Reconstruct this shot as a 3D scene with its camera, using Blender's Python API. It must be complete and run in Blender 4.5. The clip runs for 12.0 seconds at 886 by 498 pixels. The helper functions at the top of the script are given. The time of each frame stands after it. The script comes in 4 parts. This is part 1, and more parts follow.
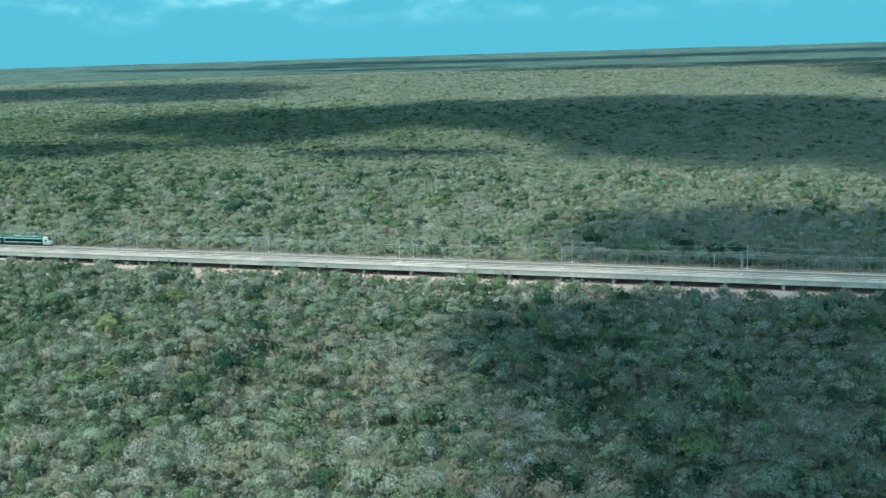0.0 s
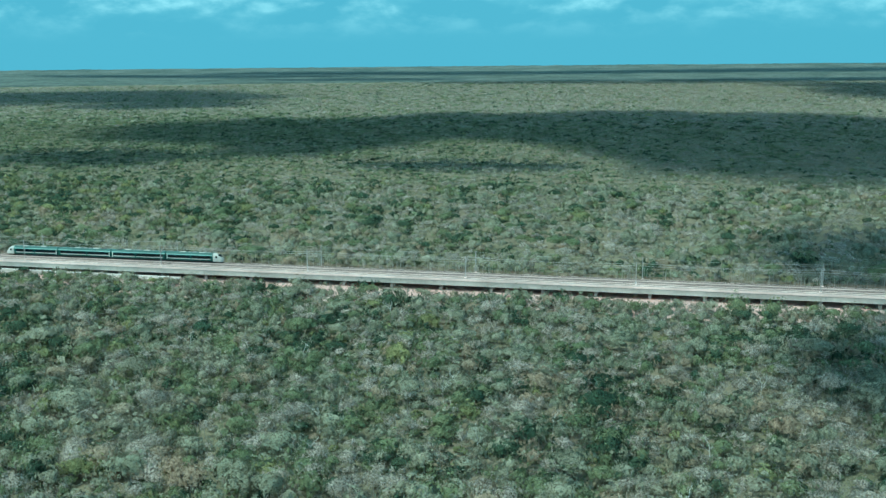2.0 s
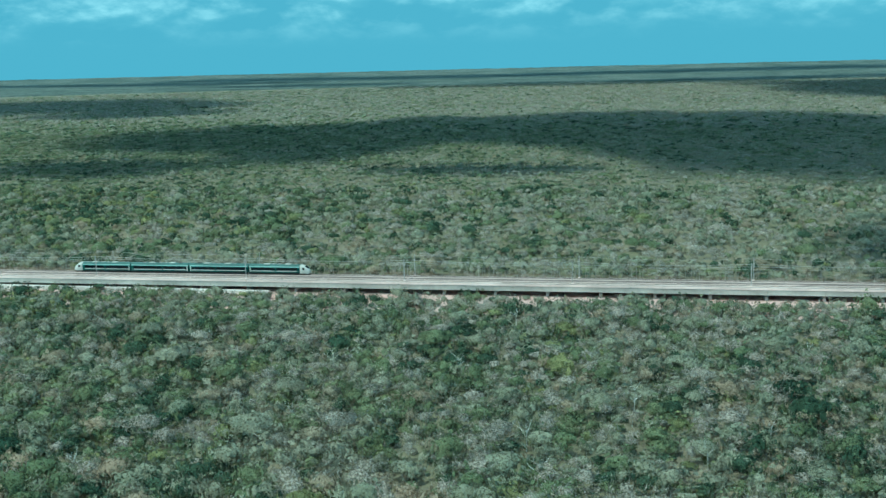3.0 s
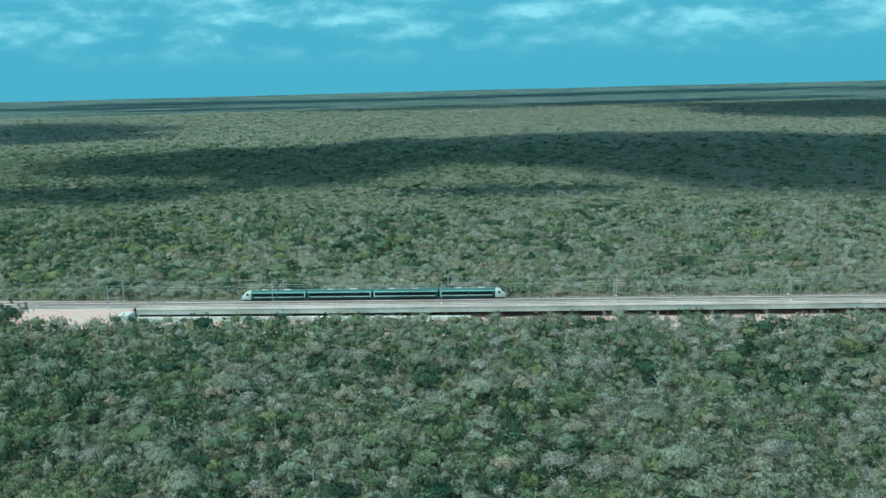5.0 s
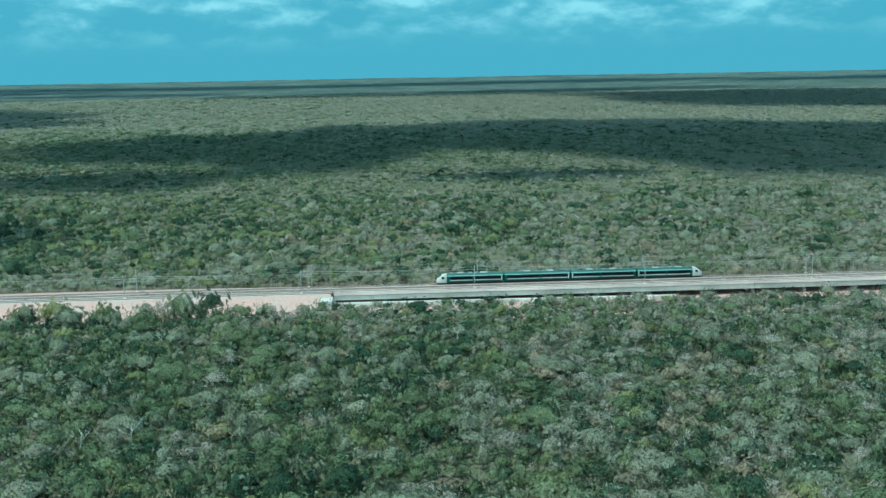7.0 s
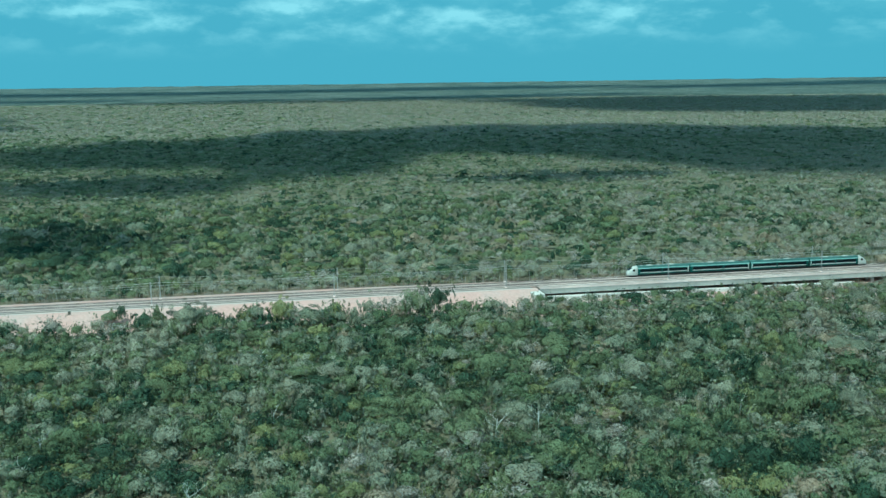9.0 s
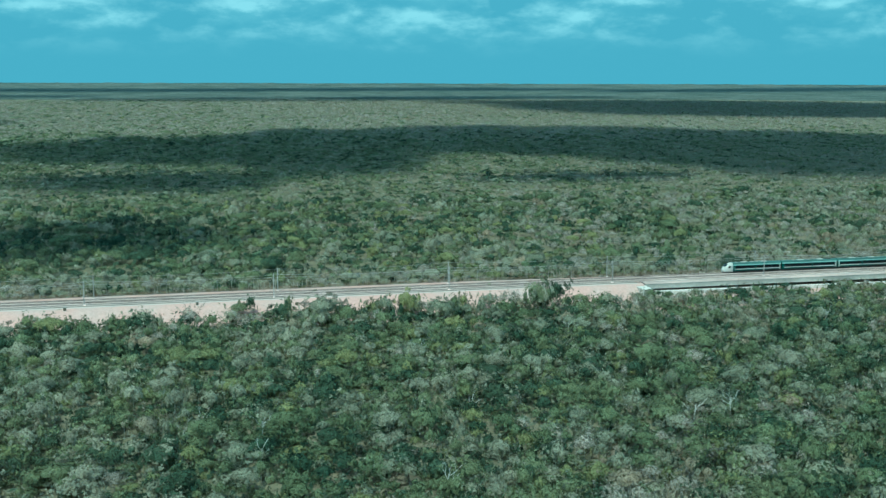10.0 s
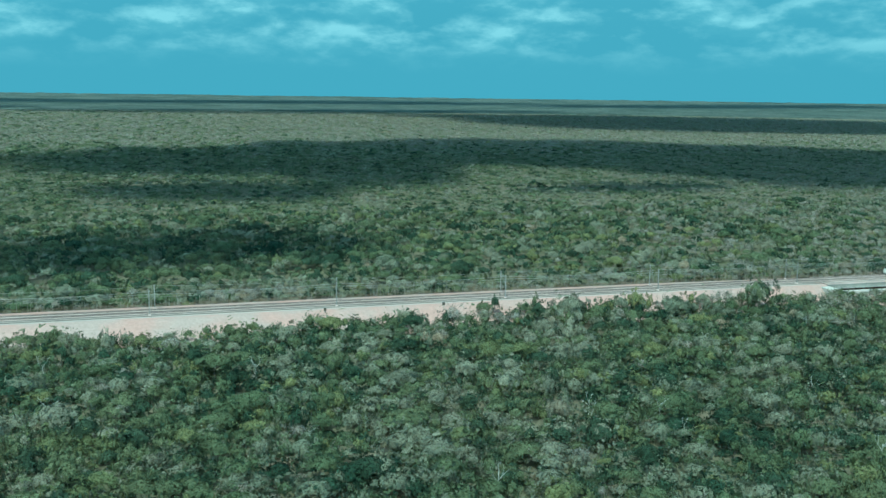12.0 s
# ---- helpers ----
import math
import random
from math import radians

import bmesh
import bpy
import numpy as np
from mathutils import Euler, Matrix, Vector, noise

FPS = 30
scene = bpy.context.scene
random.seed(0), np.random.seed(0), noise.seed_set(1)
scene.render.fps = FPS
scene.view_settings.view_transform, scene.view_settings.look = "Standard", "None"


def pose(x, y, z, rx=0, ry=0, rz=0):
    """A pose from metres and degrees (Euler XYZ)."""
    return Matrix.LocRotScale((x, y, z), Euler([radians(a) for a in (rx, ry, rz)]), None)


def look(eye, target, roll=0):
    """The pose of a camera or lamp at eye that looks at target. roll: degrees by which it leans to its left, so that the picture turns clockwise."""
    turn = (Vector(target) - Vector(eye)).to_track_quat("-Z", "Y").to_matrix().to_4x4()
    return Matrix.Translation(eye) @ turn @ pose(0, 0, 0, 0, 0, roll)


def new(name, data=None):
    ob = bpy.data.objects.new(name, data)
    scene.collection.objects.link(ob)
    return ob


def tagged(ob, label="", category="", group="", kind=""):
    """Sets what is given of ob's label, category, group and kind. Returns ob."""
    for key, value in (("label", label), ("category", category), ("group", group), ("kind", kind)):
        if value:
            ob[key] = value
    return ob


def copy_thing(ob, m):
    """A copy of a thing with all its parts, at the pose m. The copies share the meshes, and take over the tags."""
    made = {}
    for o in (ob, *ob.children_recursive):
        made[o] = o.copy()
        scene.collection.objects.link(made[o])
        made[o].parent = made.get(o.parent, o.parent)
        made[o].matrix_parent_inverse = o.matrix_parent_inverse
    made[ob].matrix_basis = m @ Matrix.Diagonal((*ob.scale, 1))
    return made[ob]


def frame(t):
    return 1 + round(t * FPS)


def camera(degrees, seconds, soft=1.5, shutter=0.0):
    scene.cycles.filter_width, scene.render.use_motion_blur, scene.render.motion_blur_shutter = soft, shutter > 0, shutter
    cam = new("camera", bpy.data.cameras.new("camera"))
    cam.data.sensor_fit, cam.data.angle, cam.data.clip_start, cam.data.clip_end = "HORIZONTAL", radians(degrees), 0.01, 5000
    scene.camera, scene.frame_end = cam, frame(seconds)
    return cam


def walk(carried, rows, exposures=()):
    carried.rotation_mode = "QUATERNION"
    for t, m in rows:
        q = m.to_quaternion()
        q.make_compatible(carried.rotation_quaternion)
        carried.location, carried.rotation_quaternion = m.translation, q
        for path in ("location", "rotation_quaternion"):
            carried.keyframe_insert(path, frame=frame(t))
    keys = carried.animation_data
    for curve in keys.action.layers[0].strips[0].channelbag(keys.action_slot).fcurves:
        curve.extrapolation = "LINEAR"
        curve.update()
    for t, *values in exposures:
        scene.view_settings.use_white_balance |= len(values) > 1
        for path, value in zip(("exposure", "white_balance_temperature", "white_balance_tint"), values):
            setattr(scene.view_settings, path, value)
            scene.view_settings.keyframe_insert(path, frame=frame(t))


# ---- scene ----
# The camera: an aircraft's straight line beside the railway; rows of seconds, eye, yaw, pitch, roll.
cam = camera(48.0, 12.0, soft=1.45)
PATH = [
    (0, (106.4, -376.4, 86.88), 17.51, -11.23, -1.75),
    (0.5, (77.2, -378.2, 87.12), 16.55, -10.95, -1.20),
    (1, (47.6, -379.6, 87.28), 15.62, -10.73, -0.69),
    (1.5, (17.8, -380.7, 87.37), 14.65, -10.64, -0.41),
    (2, (-12.4, -381.6, 87.40), 13.51, -10.62, -0.52),
    (2.5, (-42.7, -382.2, 87.36), 12.13, -10.58, -0.88),
    (3, (-73.3, -382.6, 87.26), 10.52, -10.43, -1.37),
    (5, (-196.7, -382.0, 86.39), 3.96, -9.23, -1.44),
    (5.5, (-227.7, -381.3, 86.07), 1.91, -9.23, -1.18),
    (6, (-258.7, -380.5, 85.73), 0.07, -9.47, -1.06),
    (6.5, (-289.7, -379.5, 85.36), -1.58, -9.73, -1.03),
    (7, (-320.6, -378.4, 84.98), -3.10, -9.99, -1.01),
    (9, (-442.7, -372.4, 83.33), -10.04, -9.67, -0.79),
    (9.5, (-472.7, -370.7, 82.92), -11.42, -9.63, -0.30),
    (10, (-502.4, -368.8, 82.52), -12.61, -9.62, 0.16),
    (10.5, (-531.8, -366.9, 82.13), -13.60, -9.51, 0.53),
    (11, (-560.8, -364.9, 81.76), -14.69, -9.35, 0.66),
    (11.5, (-589.5, -362.9, 81.42), -15.89, -9.10, 0.72),
    (12, (-617.7, -360.8, 81.10), -17.04, -8.80, 0.77),
]


def aimed(eye, yaw, pitch, roll):
    a, b = radians(yaw), radians(pitch)
    way = Vector((-math.sin(a) * math.cos(b), math.cos(a) * math.cos(b), math.sin(b)))
    return look(eye, Vector(eye) + 100 * way, roll)


UNIT = 0.64      # metres to one unit of the plan, in which all places and sizes below are written
walk(cam, [(t, aimed(UNIT * Vector(eye), yaw, pitch, roll)) for t, eye, yaw, pitch, roll in PATH],
     exposures=[(0, 0.64, 5290, -28), (2.5, 0.44, 5180, -28), (6, 0.33, 5090, -29), (9, 0.34, 5120, -31), (12, 0.23, 5060, -33)])

# ---- world, sun ----
SUN = Vector((-0.26, -0.34, 0.90)).normalized()      # the way to the sun
world = bpy.data.worlds.new("sky")
scene.world = world
world.use_nodes = True
nt = world.node_tree
nt.nodes.clear()


def node(tree, kind, **values):
    n = tree.nodes.new(kind)
    for key, value in values.items():
        if key in n.inputs:
            n.inputs[key].default_value = value
    return n


sky = nt.nodes.new("ShaderNodeTexSky")
sky.sky_type = "NISHITA"
sky.sun_disc = False
sky.sun_elevation = math.asin(SUN.z)
sky.sun_rotation = math.atan2(SUN.x, SUN.y)
sky.altitude, sky.air_density, sky.dust_density, sky.ozone_density = 0, 1.0, 0.85, 2.8
coord = nt.nodes.new("ShaderNodeTexCoord")
sep = nt.nodes.new("ShaderNodeSeparateXYZ")
nt.links.new(coord.outputs["Generated"], sep.inputs[0])
# cloud layer: soft heaps, wider than high
flat = nt.nodes.new("ShaderNodeVectorMath")
flat.operation = "MULTIPLY"
flat.inputs[1].default_value = (1.0, 1.0, 2.5)
nt.links.new(coord.outputs["Generated"], flat.inputs[0])
puffs = node(nt, "ShaderNodeTexNoise", Scale=13.0, Detail=7.0, Roughness=0.56, Distortion=0.1)
nt.links.new(flat.outputs[0], puffs.inputs["Vector"])
ramp = nt.nodes.new("ShaderNodeValToRGB")
ramp.color_ramp.elements[0].position, ramp.color_ramp.elements[1].position = 0.42, 0.66
nt.links.new(puffs.outputs[0], ramp.inputs[0])
# clouds thin out towards the horizon
rise = nt.nodes.new("ShaderNodeMapRange")
rise.interpolation_type = "SMOOTHSTEP"
rise.inputs["From Min"].default_value, rise.inputs["From Max"].default_value = 0.018, 0.066
nt.links.new(sep.outputs["Z"], rise.inputs["Value"])
veil = nt.nodes.new("ShaderNodeMath")
veil.operation = "MULTIPLY"
nt.links.new(ramp.outputs[0], veil.inputs[0])
nt.links.new(rise.outputs[0], veil.inputs[1])
# broken cloud, thicker overhead than near the horizon
heap = nt.nodes.new("ShaderNodeMapRange")
heap.interpolation_type = "SMOOTHSTEP"
heap.inputs["From Min"].default_value, heap.inputs["From Max"].default_value = 0.10, 0.45
heap.inputs["To Min"].default_value, heap.inputs["To Max"].default_value = 0.31, 1.0
nt.links.new(sep.outputs["Z"], heap.inputs["Value"])
some = nt.nodes.new("ShaderNodeMath")
some.operation = "MULTIPLY"
nt.links.new(veil.outputs[0], some.inputs[0])
nt.links.new(heap.outputs[0], some.inputs[1])
# moist air near the horizon is an even pale blue
haze = nt.nodes.new("ShaderNodeMapRange")
haze.interpolation_type = "SMOOTHSTEP"
haze.inputs["From Min"].default_value, haze.inputs["From Max"].default_value = 0.05, 0.95
haze.inputs["To Min"].default_value, haze.inputs["To Max"].default_value = 1.0, 0.0
nt.links.new(sep.outputs["Z"], haze.inputs["Value"])
air = nt.nodes.new("ShaderNodeMix")
air.data_type = "RGBA"
nt.links.new(haze.outputs[0], air.inputs["Factor"])
nt.links.new(sky.outputs[0], air.inputs["A"])
air.inputs["B"].default_value = (0.56, 1.32, 1.80, 1)
mix = nt.nodes.new("ShaderNodeMix")
mix.data_type = "RGBA"
nt.links.new(some.outputs[0], mix.inputs["Factor"])
nt.links.new(air.outputs["Result"], mix.inputs["A"])
# bright tops and greyer bases: the heap is thinner just above a top
lift = nt.nodes.new("ShaderNodeVectorMath")
lift.operation = "ADD"
lift.inputs[1].default_value = (0.0, 0.0, 0.022)
nt.links.new(flat.outputs[0], lift.inputs[0])
tone = node(nt, "ShaderNodeTexNoise", Scale=13.0, Detail=7.0, Roughness=0.56, Distortion=0.1)
nt.links.new(lift.outputs[0], tone.inputs["Vector"])
slope = nt.nodes.new("ShaderNodeMath")
slope.operation = "SUBTRACT"
nt.links.new(puffs.outputs[0], slope.inputs[0])
nt.links.new(tone.outputs[0], slope.inputs[1])
body = nt.nodes.new("ShaderNodeMapRange")
body.inputs["From Min"].default_value, body.inputs["From Max"].default_value = -0.07, 0.10
nt.links.new(slope.outputs[0], body.inputs["Value"])
vapour = nt.nodes.new("ShaderNodeMix")
vapour.data_type = "RGBA"
nt.links.new(body.outputs[0], vapour.inputs["Factor"])
vapour.inputs["A"].default_value, vapour.inputs["B"].default_value = (1.3, 2.25, 2.6, 1), (3.4, 4.4, 4.6, 1)
nt.links.new(vapour.outputs["Result"], mix.inputs["B"])
back = node(nt, "ShaderNodeBackground", Strength=0.244)
out = nt.nodes.new("ShaderNodeOutputWorld")
nt.links.new(mix.outputs["Result"], back.inputs["Color"])
nt.links.new(back.outputs[0], out.inputs["Surface"])

sun = new("sun", bpy.data.lights.new("sun", "SUN"))
sun.data.energy, sun.data.angle, sun.data.color = 3.05, radians(0.53), (1.0, 0.92, 0.83)
sun.matrix_world = look(SUN * 100, (0, 0, 0))


# ---- materials ----
def material(name, color, rough=0.8, thin=0.0, gaps=2.1, metal=0.0, vary=0.25, fine=1.0, coarse=0.05, tint=None, island=0.0, each=0.0,
             bump=0.0, spec=0.3, fine_amount=0.5, thick=0.46, clump=0.0):
    """A base colour that drifts to tint over coarse patches and varies in value by fine grain, pieces and objects."""
    mat = bpy.data.materials.new(name)
    mat.use_nodes = True
    tree = mat.node_tree
    links = tree.links
    bsdf = tree.nodes["Principled BSDF"]
    bsdf.inputs["Roughness"].default_value, bsdf.inputs["Metallic"].default_value = rough, metal
    bsdf.inputs["Specular IOR Level"].default_value = spec
    geo = tree.nodes.new("ShaderNodeNewGeometry")
    wide = node(tree, "ShaderNodeTexNoise", Scale=coarse / UNIT, Detail=3.0, Roughness=0.55)
    grain = node(tree, "ShaderNodeTexNoise", Scale=fine / UNIT, Detail=5.0, Roughness=0.65)
    links.new(geo.outputs["Position"], wide.inputs["Vector"])
    links.new(geo.outputs["Position"], grain.inputs["Vector"])
    step = node(tree, "ShaderNodeMapRange")
    step.inputs["From Min"].default_value, step.inputs["From Max"].default_value = 0.38, 0.62
    links.new(wide.outputs[0], step.inputs["Value"])
    blend = tree.nodes.new("ShaderNodeMix")
    blend.data_type = "RGBA"
    blend.inputs["A"].default_value = (*color, 1)
    blend.inputs["B"].default_value = (*(tint or [c * (1 - vary) for c in color]), 1)
    links.new(step.outputs[0], blend.inputs["Factor"])

    def total(a, b, kind="ADD"):
        m = tree.nodes.new("ShaderNodeMath")
        m.operation = kind
        for n, v in enumerate((a, b)):
            if isinstance(v, (int, float)):
                m.inputs[n].default_value = v
            else:
                links.new(v, m.inputs[n])
        return m.outputs[0]

    value = total(total(total(grain.outputs[0], -0.5), 2 * fine_amount, "MULTIPLY"), 1.0)
    if clump:      # crowns differ from one to the next
        lumps = node(tree, "ShaderNodeTexNoise", Scale=0.11 / UNIT, Detail=2.0, Roughness=0.6)
        links.new(geo.outputs["Position"], lumps.inputs["Vector"])
        value = total(value, total(total(lumps.outputs[0], -0.5), 2 * clump, "MULTIPLY"))
    if island:
        value = total(value, total(total(geo.outputs["Random Per Island"], -0.5), 2 * island, "MULTIPLY"))
    if each:
        info = tree.nodes.new("ShaderNodeObjectInfo")
        value = total(value, total(total(info.outputs["Random"], -0.5), 2 * each, "MULTIPLY"))
    value = total(value, 0.15, "MAXIMUM")
    hsv = tree.nodes.new("ShaderNodeHueSaturation")
    links.new(blend.outputs["Result"], hsv.inputs["Color"])
    links.new(value, hsv.inputs["Value"])
    links.new(hsv.outputs[0], bsdf.inputs["Base Color"])
    if thin:      # leaves let some light through
        glow = tree.nodes.new("ShaderNodeBsdfTranslucent")
        links.new(hsv.outputs[0], glow.inputs["Color"])
        both = tree.nodes.new("ShaderNodeMixShader")
        both.inputs[0].default_value = thin
        links.new(bsdf.outputs[0], both.inputs[1])
        links.new(glow.outputs[0], both.inputs[2])
        # gaps between the leaves
        lace = node(tree, "ShaderNodeTexNoise", Scale=gaps / UNIT, Detail=4.0, Roughness=0.7)
        links.new(geo.outputs["Position"], lace.inputs["Vector"])
        cut = tree.nodes.new("ShaderNodeMapRange")
        cut.inputs["From Min"].default_value, cut.inputs["From Max"].default_value = thick - 0.06, thick + 0.06
        links.new(lace.outputs[0], cut.inputs["Value"])
        clear = tree.nodes.new("ShaderNodeBsdfTransparent")
        leaf = tree.nodes.new("ShaderNodeMixShader")
        links.new(cut.outputs[0], leaf.inputs[0])
        links.new(clear.outputs[0], leaf.inputs[1])
        links.new(both.outputs[0], leaf.inputs[2])
        links.new(leaf.outputs[0], tree.nodes["Material Output"].inputs["Surface"])
    if bump:
        relief = node(tree, "ShaderNodeBump", Strength=bump, Distance=0.05 * UNIT)
        links.new(grain.outputs[0], relief.inputs["Height"])
        links.new(relief.outputs[0], bsdf.inputs["Normal"])
    return mat


LEAF = dict(rough=0.8, thin=0.34, clump=0.46, fine=0.6, coarse=0.018, fine_amount=0.29, island=0.16, spec=0.05)
M_GREY = material("bare_twigs", (0.385, 0.345, 0.29), tint=(0.31, 0.29, 0.24), thick=0.51, **LEAF)
M_OLIVE = material("dusty_leaves", (0.215, 0.23, 0.162), tint=(0.285, 0.28, 0.205), **LEAF)
M_GREEN = material("green_leaves", (0.135, 0.168, 0.092), tint=(0.178, 0.20, 0.112), **LEAF)
M_DARK = material("dark_leaves", (0.050, 0.082, 0.052), tint=(0.078, 0.108, 0.068), **LEAF)
M_LIME = material("young_leaves", (0.25, 0.255, 0.118), tint=(0.185, 0.205, 0.10), **LEAF)
M_RUST = material("dry_leaves", (0.31, 0.25, 0.178), tint=(0.27, 0.24, 0.172), **LEAF)
M_BARK = material("pale_bark", (0.44, 0.41, 0.35), fine=3.0, coarse=0.1, fine_amount=0.4, each=0.2)
M_DEADWOOD = material("bleached_wood", (0.62, 0.60, 0.54), fine=3.0, coarse=0.2, fine_amount=0.25)
M_GROUND = material("leaf_litter", (0.19, 0.165, 0.115), tint=(0.14, 0.14, 0.085), fine=0.35, coarse=0.012, bump=0.4, spec=0.04)
# far canopy is darker than single crowns: their self-shade is put into its colour
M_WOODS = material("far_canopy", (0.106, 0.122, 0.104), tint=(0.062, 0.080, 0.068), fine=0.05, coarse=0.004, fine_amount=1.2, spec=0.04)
M_MARL = material("pink_marl", (0.52, 0.325, 0.28), tint=(0.47, 0.35, 0.31), fine=0.9, coarse=0.07, fine_amount=0.3, bump=0.3, spec=0.04)
M_BALLAST = material("ballast_stone", (0.56, 0.43, 0.39), fine=4.0, coarse=0.05, fine_amount=0.4, bump=0.5, spec=0.04)
M_CONCRETE = material("deck_concrete", (0.90, 0.70, 0.63), fine=0.8, coarse=0.06, fine_amount=0.2, bump=0.1, each=0.06, spec=0.04)
M_FASCIA = material("stained_concrete", (0.48, 0.44, 0.39), fine=0.7, coarse=0.08, fine_amount=0.3, each=0.06, spec=0.04)
M_GRIT = material("grey_grit", (0.50, 0.40, 0.355), tint=(0.44, 0.37, 0.335), fine=0.8, coarse=0.06, fine_amount=0.25, spec=0.04)
M_PALE = material("pale_concrete", (0.68, 0.63, 0.57), fine=0.8, coarse=0.08, fine_amount=0.18, each=0.05, spec=0.04)
M_SLEEPER = material("sleeper_concrete", (0.62, 0.49, 0.45), fine=2.0, coarse=0.2, fine_amount=0.2, island=0.15, spec=0.04)
M_DARK_BALLAST = material("dark_ballast", (0.20, 0.155, 0.135), fine=3.0, coarse=0.06, fine_amount=0.4, bump=0.4, spec=0.04)
M_TROUGH = material("dark_trough_concrete", (0.27, 0.225, 0.20), fine=2.0, coarse=0.1, fine_amount=0.3, spec=0.04)
M_STEEL = material("rail_steel", (0.16, 0.12, 0.10), rough=0.55, metal=0.3, fine=2.0, fine_amount=0.2)
M_ZINC = material("galvanised_steel", (0.40, 0.38, 0.36), rough=0.6, metal=0.1, fine=1.5, fine_amount=0.15)
M_WIRE = material("copper_wire", (0.45, 0.43, 0.40), rough=0.5, metal=0.2, fine=1.0, fine_amount=0.1)
M_RUSTY = material("weathered_timber", (0.27, 0.19, 0.14), fine=1.5, fine_amount=0.35)
M_TRAIN_GREEN = material("train_green_paint", (0.010, 0.080, 0.066), rough=0.35, spec=0.4, fine=0.6, fine_amount=0.12)
M_TRAIN_LIGHT = material("train_pale_paint", (0.60, 0.58, 0.52), rough=0.45, spec=0.2, fine=0.6, fine_amount=0.1)
M_TRAIN_ROOF = material("train_roof_paint", (0.07, 0.14, 0.122), rough=0.5, spec=0.3, fine=0.5, fine_amount=0.2)
# mint band; the light that the roof edge catches is put into its colour
M_TRAIN_MINT = material("train_mint_lit_edge", (0.34, 0.52, 0.46), rough=0.4, spec=0.3, fine=0.6, fine_amount=0.1)
M_GLASS = material("tinted_glass", (0.008, 0.012, 0.018), rough=0.12, spec=0.6, fine=0.6, fine_amount=0.1)
M_UNDER = material("underframe_grime", (0.03, 0.03, 0.03), rough=0.7, fine=2.0, fine_amount=0.4)
M_CLOUD = material("cloud_vapour", (0.85, 0.86, 0.88), rough=1.0, fine=0.01, coarse=0.002, fine_amount=0.1, spec=0.0)
# vapour lets some of the light through, shell by shell
vapour_tree = M_CLOUD.node_tree
thin_air = vapour_tree.nodes.new("ShaderNodeBsdfTransparent")
half = vapour_tree.nodes.new("ShaderNodeMixShader")
half.inputs[0].default_value = 0.20
vapour_tree.links.new(thin_air.outputs[0], half.inputs[1])
vapour_tree.links.new(vapour_tree.nodes["Principled BSDF"].outputs[0], half.inputs[2])
vapour_tree.links.new(half.outputs[0], vapour_tree.nodes["Material Output"].inputs["Surface"])
M_BOX = material("brown_cabinet_paint", (0.16, 0.14, 0.11), rough=0.5, fine=2.0, fine_amount=0.2)


# ---- builders ----
def from_arrays(name, verts, faces, mat, parent=None, smooth=False, normals=None):
    """One mesh object from an array of vertices and one of triangles or quads."""
    me = bpy.data.meshes.new(name)
    verts, faces = np.asarray(verts, np.float32), np.asarray(faces, np.int32)
    count, side = faces.shape
    me.vertices.add(len(verts))
    me.vertices.foreach_set("co", verts.ravel())
    me.loops.add(count * side)
    me.loops.foreach_set("vertex_index", faces.ravel())
    me.polygons.add(count)
    me.polygons.foreach_set("loop_start", np.arange(0, count * side, side, dtype=np.int32))
    if smooth:
        me.polygons.foreach_set("use_smooth", np.ones(count, bool))
    me.update(calc_edges=True)
    me.validate()
    if normals is not None:      # foliage is lit as a rounded crown, leaf by leaf
        me.polygons.foreach_set("use_smooth", np.ones(count, bool))
        me.normals_split_custom_set_from_vertices(np.asarray(normals, np.float32))
    me.materials.append(mat)
    ob = new(name, me)
    if parent:
        ob.parent = parent
    return ob


def part(name, bm, mat, parent=None, label=""):
    me = bpy.data.meshes.new(name)
    bm.normal_update()
    bm.to_mesh(me)
    bm.free()
    me.materials.append(mat)
    ob = new(name, me)
    if parent:
        ob.parent = parent
    return tagged(ob, label)


def box(bm, x0, y0, z0, x1, y1, z1, bevel=0.0):
    made = bmesh.ops.create_cube(bm, size=1.0)["verts"]
    for v in made:
        v.co = Vector(((x0, x1)[v.co.x > 0], (y0, y1)[v.co.y > 0], (z0, z1)[v.co.z > 0]))
    if bevel:
        edges = list({e for v in made for e in v.link_edges})
        bmesh.ops.bevel(bm, geom=edges, offset=bevel, segments=1, affect="EDGES")
    return bm


def one_box(*size, bevel=0.0):
    return box(bmesh.new(), *size, bevel=bevel)


def rod(bm, a, b, r0, r1=None, sides=6):
    a, b = Vector(a), Vector(b)
    made = bmesh.ops.create_cone(bm, cap_ends=True, segments=sides, radius1=r0, radius2=r0 if r1 is None else r1, depth=(b - a).length)["verts"]
    turn = (b - a).to_track_quat("Z", "Y").to_matrix().to_4x4()
    bmesh.ops.transform(bm, matrix=Matrix.Translation((a + b) / 2) @ turn, verts=made)
    return bm


def sweep(bm, profile, x0, x1, cap=True):
    """A closed outline of (y, z) drawn along x."""
    ends = [[bm.verts.new((x, y, z)) for y, z in profile] for x in (x0, x1)]
    n = len(profile)
    for i in range(n):
        bm.faces.new((ends[0][i], ends[0][(i + 1) % n], ends[1][(i + 1) % n], ends[1][i]))
    if cap:
        bm.faces.new(ends[0][::-1])
        bm.faces.new(ends[1])
    bmesh.ops.recalc_face_normals(bm, faces=bm.faces)
    return bm


# ---- ground: one sheet to the horizon, rising gently in the distance ----
MID = (-250.0, -375.0)


